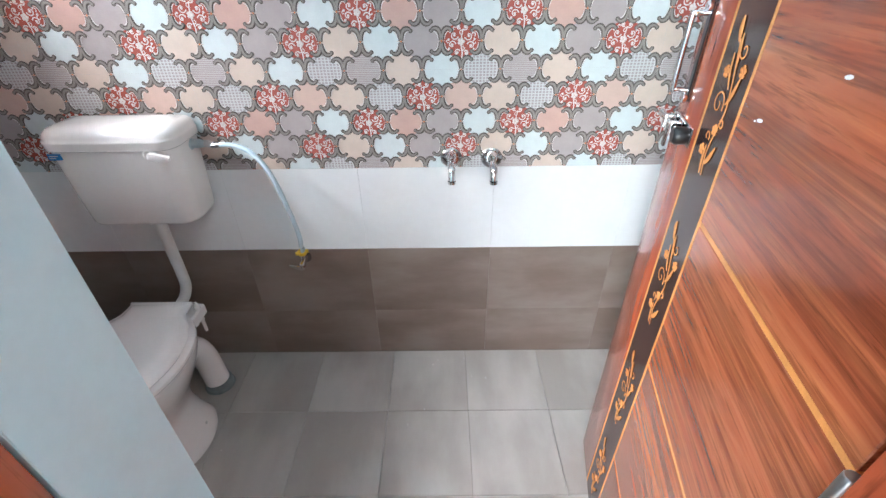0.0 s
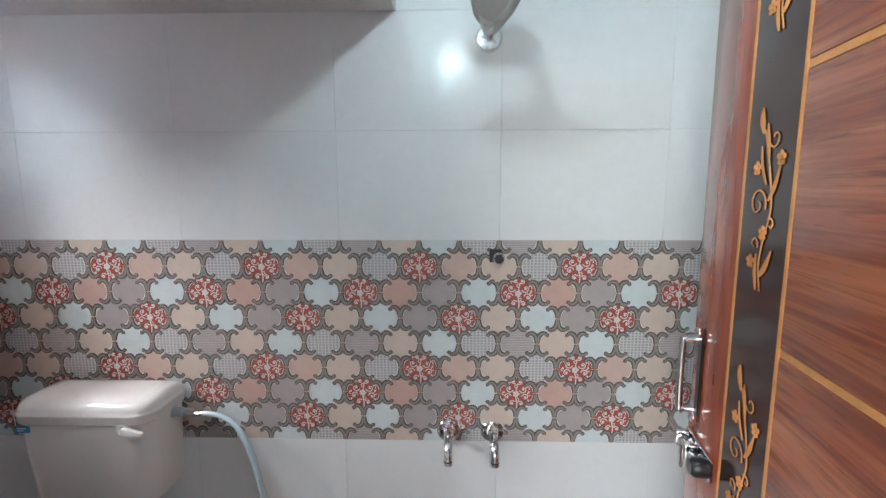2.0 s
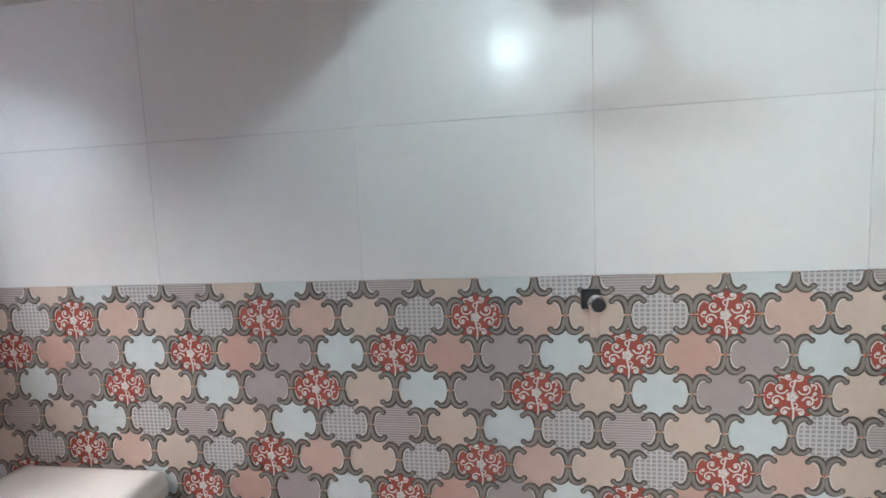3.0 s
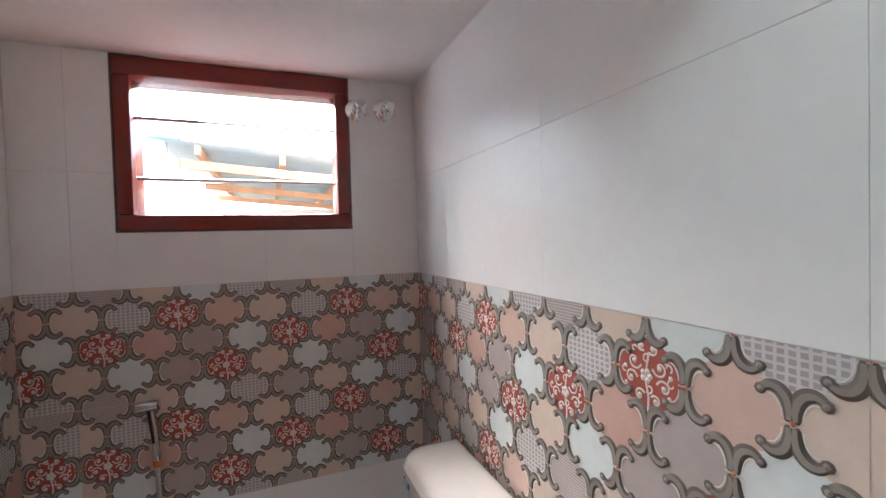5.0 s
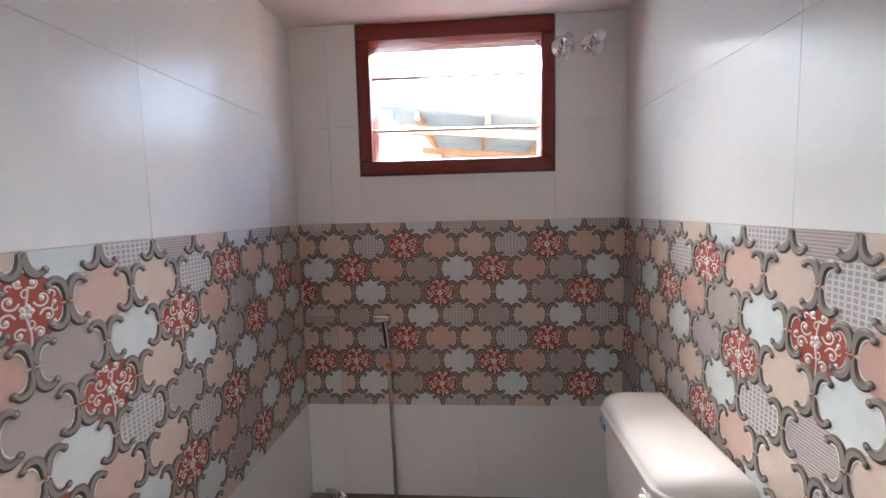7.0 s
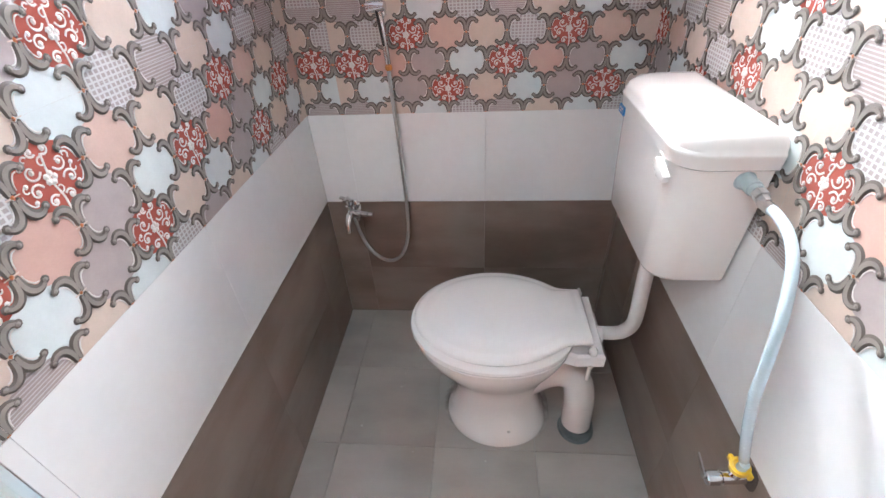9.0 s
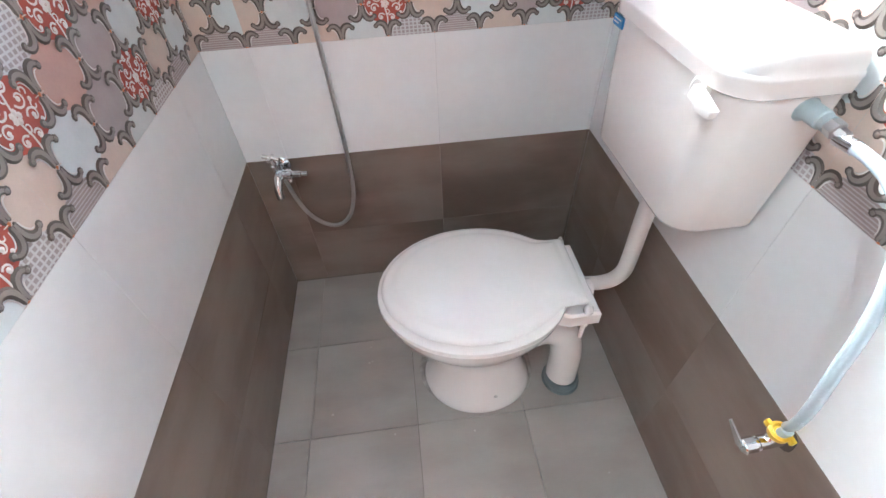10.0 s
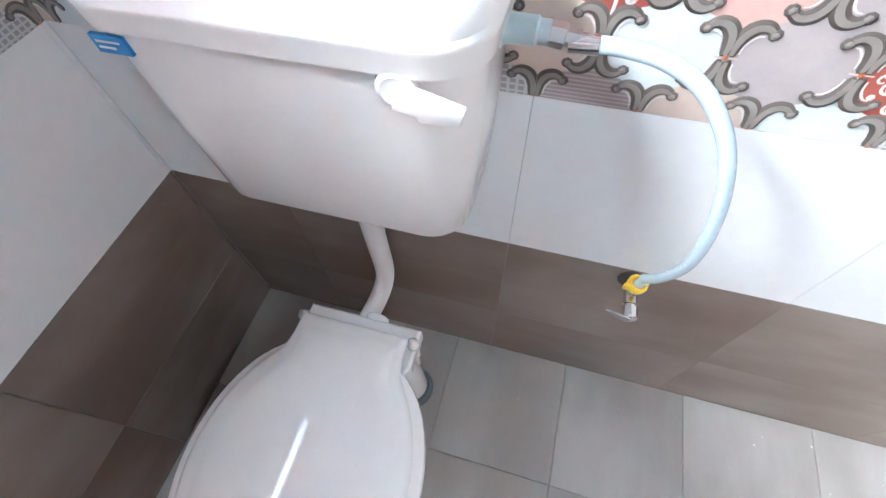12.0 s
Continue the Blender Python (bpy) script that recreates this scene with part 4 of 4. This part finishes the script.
def pattern_mesh():
    """The whole patterned tile, 0.45 by 0.30, in its own plane, with raised scrolls."""
    bm = bmesh.new()
    uvl = bm.loops.layers.uv.new("UVMap")
    outline = cell_outline()
    swell = lambda s: 0.42 + 0.75 * math.sin(math.pi * min(1.0, 0.12 + s * 0.75))
    for row in range(-1, 5):
        kind = {-1: 3, 0: 0, 1: 3, 2: 2, 3: 1, 4: 0}[row]
        y = row * PY
        shift = PX / 2 if kind in (0, 2) else 0.0
        for col in range(-1, 5):
            x = col * PX + shift
            key = CELLS[kind][col % 4]
            vs = [bm.verts.new((x + a, y + b, 0)) for a, b in outline]
            c = bm.verts.new((x, y, 0))
            for i in range(len(vs)):
                f = bm.faces.new((c, vs[i], vs[(i + 1) % len(vs)]))
                f.material_index = PRINT_KEYS.index(key)
                for lp in f.loops:
                    lp[uvl].uv = (lp.vert.co.x - x, lp.vert.co.y - y)
            for sx in (1, -1):
                for sy in (1, -1):
                    pts = [(0.0535, 0.0035), (0.0535, 0.0130), (0.0512, 0.0230), (0.0452, 0.0303), (0.0370, 0.0322), (0.0298, 0.0288)]
                    pts = [(x + sx * a, y + sy * b) for a, b in pts]
                    m = ("scroll_dark", "scroll", "scroll_dark")
                    ribbon_uv(bm, uvl, pts, 0.0124, 0.0003, 0.0017, m, swell)
                    inner = [(x + sx * a, y + sy * b) for a, b in ((0.0470, 0.0050), (0.0464, 0.0120), (0.0436, 0.0185), (0.0394, 0.0230), (0.0348, 0.0238))]
                    ribbon_uv(bm, uvl, inner, 0.0021, 0.0004, 0.0004, ("edge",) * 3, lambda s: 0.6 + 0.5 * math.sin(3.1 * s))
                    blob(bm, x + sx * 0.0282, y + sy * 0.0266, 0.0061, 0.0012, "scroll_dark")
                    blob(bm, x + sx * 0.0287, y + sy * 0.0264, 0.0036, 0.0024, "scroll", 6)
                    blob(bm, x + sx * 0.0520, y + sy * 0.0040, 0.0030, 0.0008, "scroll_dark", 6)
            blob(bm, x + 0.05625, y, 0.0034, 0.0002, "dot", 4)
            ribbon_uv(bm, uvl, [(x + 0.046, y), (x + 0.0665, y)], 0.0016, 0.0002, 0.0002, ("cream",) * 3, None, 2)
            if key == "red":
                v = ("vine",) * 3
                ribbon_uv(bm, uvl, [(x, y - 0.060), (x + 0.002, y - 0.03), (x - 0.002, y - 0.005), (x + 0.004, y + 0.030)], 0.0034, 0.0004, 0.0004, v)
                for cx, cy, r, st, sg in ((0.020, 0.012, 0.012, 3.4, 1), (-0.020, 0.014, 0.012, -0.3, -1), (0.026, -0.012, 0.011, 2.9, -1), (-0.026, -0.010, 0.011, 0.2, 1),
                                          (0.010, 0.034, 0.008, 3.9, 1), (-0.012, -0.030, 0.009, 0.5, 1), (0.013, -0.032, 0.008, 2.6, -1), (-0.008, 0.036, 0.007, -0.8, -1)):
                    ribbon_uv(bm, uvl, [(x + a, y + b) for a, b in spiral(cx, cy, r, 0.85, st, sg, 7, 0.35)], 0.0033, 0.0004, 0.0004, v, lambda s: 1 - 0.3 * s, 2)
                    blob(bm, x + cx, y + cy, 0.0040, 0.0006, "vine", 6)
                for cx, cy, r, st in ((0.0, 0.020, 0.007, 1.2), (0.037, -0.004, 0.006, 2.0), (-0.037, -0.002, 0.006, 1.0), (0.003, -0.018, 0.007, 4.0), (0.033, 0.016, 0.006, 5.2), (-0.020, 0.030, 0.005, 0.4)):
                    ribbon_uv(bm, uvl, [(x + a, y + b) for a, b in spiral(cx, cy, r, 0.7, st, 1, 6, 0.4)], 0.0028, 0.0004, 0.0003, v, lambda s: 1 - 0.3 * s, 2)
                for i in range(5):
                    a = i * math.tau / 5
                    blob(bm, x - 0.001 + 0.006 * math.cos(a), y - 0.002 + 0.006 * math.sin(a), 0.0048, 0.0006, "vine", 6)
                for bx, by in ((0.036, 0.004), (-0.036, 0.003), (0.030, 0.022), (-0.031, 0.023), (0.0, 0.050), (0.034, -0.022), (-0.035, -0.020)):
                    blob(bm, x + bx, y + by, 0.0036, 0.0005, "vine", 6)
    return bm


def clip(bm, lo, hi):
    for co, no in (((lo[0], 0, 0), (-1, 0, 0)), ((hi[0], 0, 0), (1, 0, 0)), ((0, lo[1], 0), (0, -1, 0)), ((0, hi[1], 0), (0, 1, 0))):
        bmesh.ops.bisect_plane(bm, geom=bm.verts[:] + bm.edges[:] + bm.faces[:], plane_co=co, plane_no=no, clear_outer=True)
    return bm


MATS_PATTERN = [M[k] for k in PRINT_KEYS]
FULL = bpy.data.meshes.new("pattern_tile")
_bm = clip(pattern_mesh(), (0.00015, 0.00015), (0.44985, 0.29985))
_bm.to_mesh(FULL)
_bm.free()
for _m in MATS_PATTERN:
    FULL.materials.append(_m)


def slab_mesh(w, h, d=BACK, chamfer=0.0008):
    bm = box((0, 0, -d), (w, h, -0.0001), chamfer, 1)
    return bm


slabs = {}


def tile(wallname, parent, u0, v0, u1, v1, name, key, phase=None, gap=0.00025):
    """One tile; phase: where in the printed design its left edge falls."""
    fr = wall_frame(wallname) if isinstance(wallname, str) else wallname
    if phase is None:
        k = (round(u1 - u0, 4), round(v1 - v0, 4), key)
        if k not in slabs:
            bm = box((gap, gap, -BACK), (u1 - u0 - gap, v1 - v0 - gap, 0), 0.0004, 1)
            me = bpy.data.meshes.new(name)
            bm.to_mesh(me)
            bm.free()
            me.materials.append(M[key])
            slabs[k] = me
        ob = new(name, slabs[k])
    else:
        if abs(u1 - u0 - 0.45) < 1e-4:
            me = FULL
            shift = 0.0
        else:
            me = FULL.copy()
            bm = bmesh.new()
            bm.from_mesh(me)
            clip(bm, (phase + 0.00015, 0), (phase + u1 - u0 - 0.00015, 0.3))
            bm.to_mesh(me)
            bm.free()
            shift = -phase
        ob = new(name, me)
    w = rng.uniform(-0.0003, 0.0003)
    local = Matrix.Translation((u0 + (shift if phase is not None else 0.0), v0, w))
    ob.matrix_world = fr @ local
    ob.parent = parent
    ob.matrix_parent_inverse = parent.matrix_world.inverted()
    return ob


def spans(lo, hi, joint, step=0.45):
    """Cut positions between lo and hi, with a joint at the given place."""
    cuts = [lo]
    k = math.ceil((lo - joint) / step + 1e-6)
    while joint + k * step < hi - 1e-4:
        if joint + k * step > lo + 0.004:
            cuts.append(joint + k * step)
        k += 1
    cuts.append(hi)
    return list(zip(cuts, cuts[1:]))


def tiled(wallname, parent, lo, hi, joint, holes=()):
    rows = [(0.0, Z1, "brown_tile", None), (Z1, Z2, "brown_tile", None), (Z2, Z3, "white_tile", None), (Z3, Z3 + 0.3, "p", 0), (Z3 + 0.3, Z4, "p", 0),
            (Z4, Z4 + 0.3, "white_tile", None), (Z4 + 0.3, Z4 + 0.607, "white_tile", None), (Z4 + 0.607, HIGH, "white_tile", None)]
    for ri, (a, b, key, p) in enumerate(rows):
        for u0, u1 in spans(lo, hi, joint):
            pieces = [(u0, a, u1, b)]
            for hu0, hv0, hu1, hv1 in holes:
                out = []
                for q in pieces:
                    if q[2] <= hu0 or q[0] >= hu1 or q[3] <= hv0 or q[1] >= hv1:
                        out.append(q)
                        continue
                    if q[0] < hu0:
                        out.append((q[0], q[1], hu0, q[3]))
                    if q[2] > hu1:
                        out.append((hu1, q[1], q[2], q[3]))
                    m0, m1 = max(q[0], hu0), min(q[2], hu1)
                    if q[1] < hv0:
                        out.append((m0, q[1], m1, hv0))
                    if q[3] > hv1:
                        out.append((m0, hv1, m1, q[3]))
                pieces = out
            for q in pieces:
                if q[2] - q[0] < 0.006 or q[3] - q[1] < 0.006:
                    continue
                if p is None:
                    tile(wallname, parent, *q, "tile", key)
                else:
                    ph = (q[0] - joint) % 0.45
                    if ph > 0.4499 or (wallname == "window" and ri == 3 and q[0] == 0.0):
                        ph = 0.0
                    tile(wallname, parent, *q, "patterned_tile", "p", ph)


tiled("window", wall_window, 0.0, W, 0.566, [(WIN[0] - 0.002, WIN[2] - 0.002, WIN[1] + 0.002, WIN[3] + 0.004)])
tiled("tap", wall_tap, 0.0, L, 0.70)
tiled("door", wall_door, -L, 0.0, -0.637, [(-RV - 0.001, -0.01, -DOOR_L + 0.013, HEAD + 0.06)])
tiled("end", wall_end, -W, 0.0, -0.2)

floor_frame = Matrix.Identity(4)
for i, x in enumerate([0.0 + 0.303 * k for k in range(9)]):
    for y_a, y_b in ((0.0, 0.103), (0.103, 0.410), (0.410, 0.722), (0.722, W)):
        stagger = 0.0
        x1 = min(x + 0.303, L)
        if x1 - x > 0.02:
            tile(floor_frame, floor, x, y_a, x1, y_b, "floor_tile", "floor_tile", gap=0.0008)

# crumbs of cement left on the floor
crumb = lathe([(1.0, 0), (0.8, 0.5), (0.3, 0.8)], (0, 0, 0), (0, 0, 1), 7)
for v in crumb.verts:
    v.co *= 1 + 0.25 * noise.noise(v.co * 2.3)
first = None
for i in range(26):
    x, y, r = rng.uniform(0.08, 1.75), rng.choice((rng.uniform(0.02, 0.30), rng.uniform(0.85, 1.0), rng.uniform(0.3, 1.0))), rng.uniform(0.0012, 0.0032)
    if first is None:
        first = part("cement_crumb", crumb, "limewash", floor)
        o = first
    else:
        o = new("cement_crumb", first.data)
        o.parent = floor
    o.matrix_basis = Matrix.Translation((x, y, 0.0002)) @ Matrix.Rotation(rng.uniform(0, 6), 4, "Z") @ Matrix.Diagonal((r, r * 0.8, r * 0.5, 1))
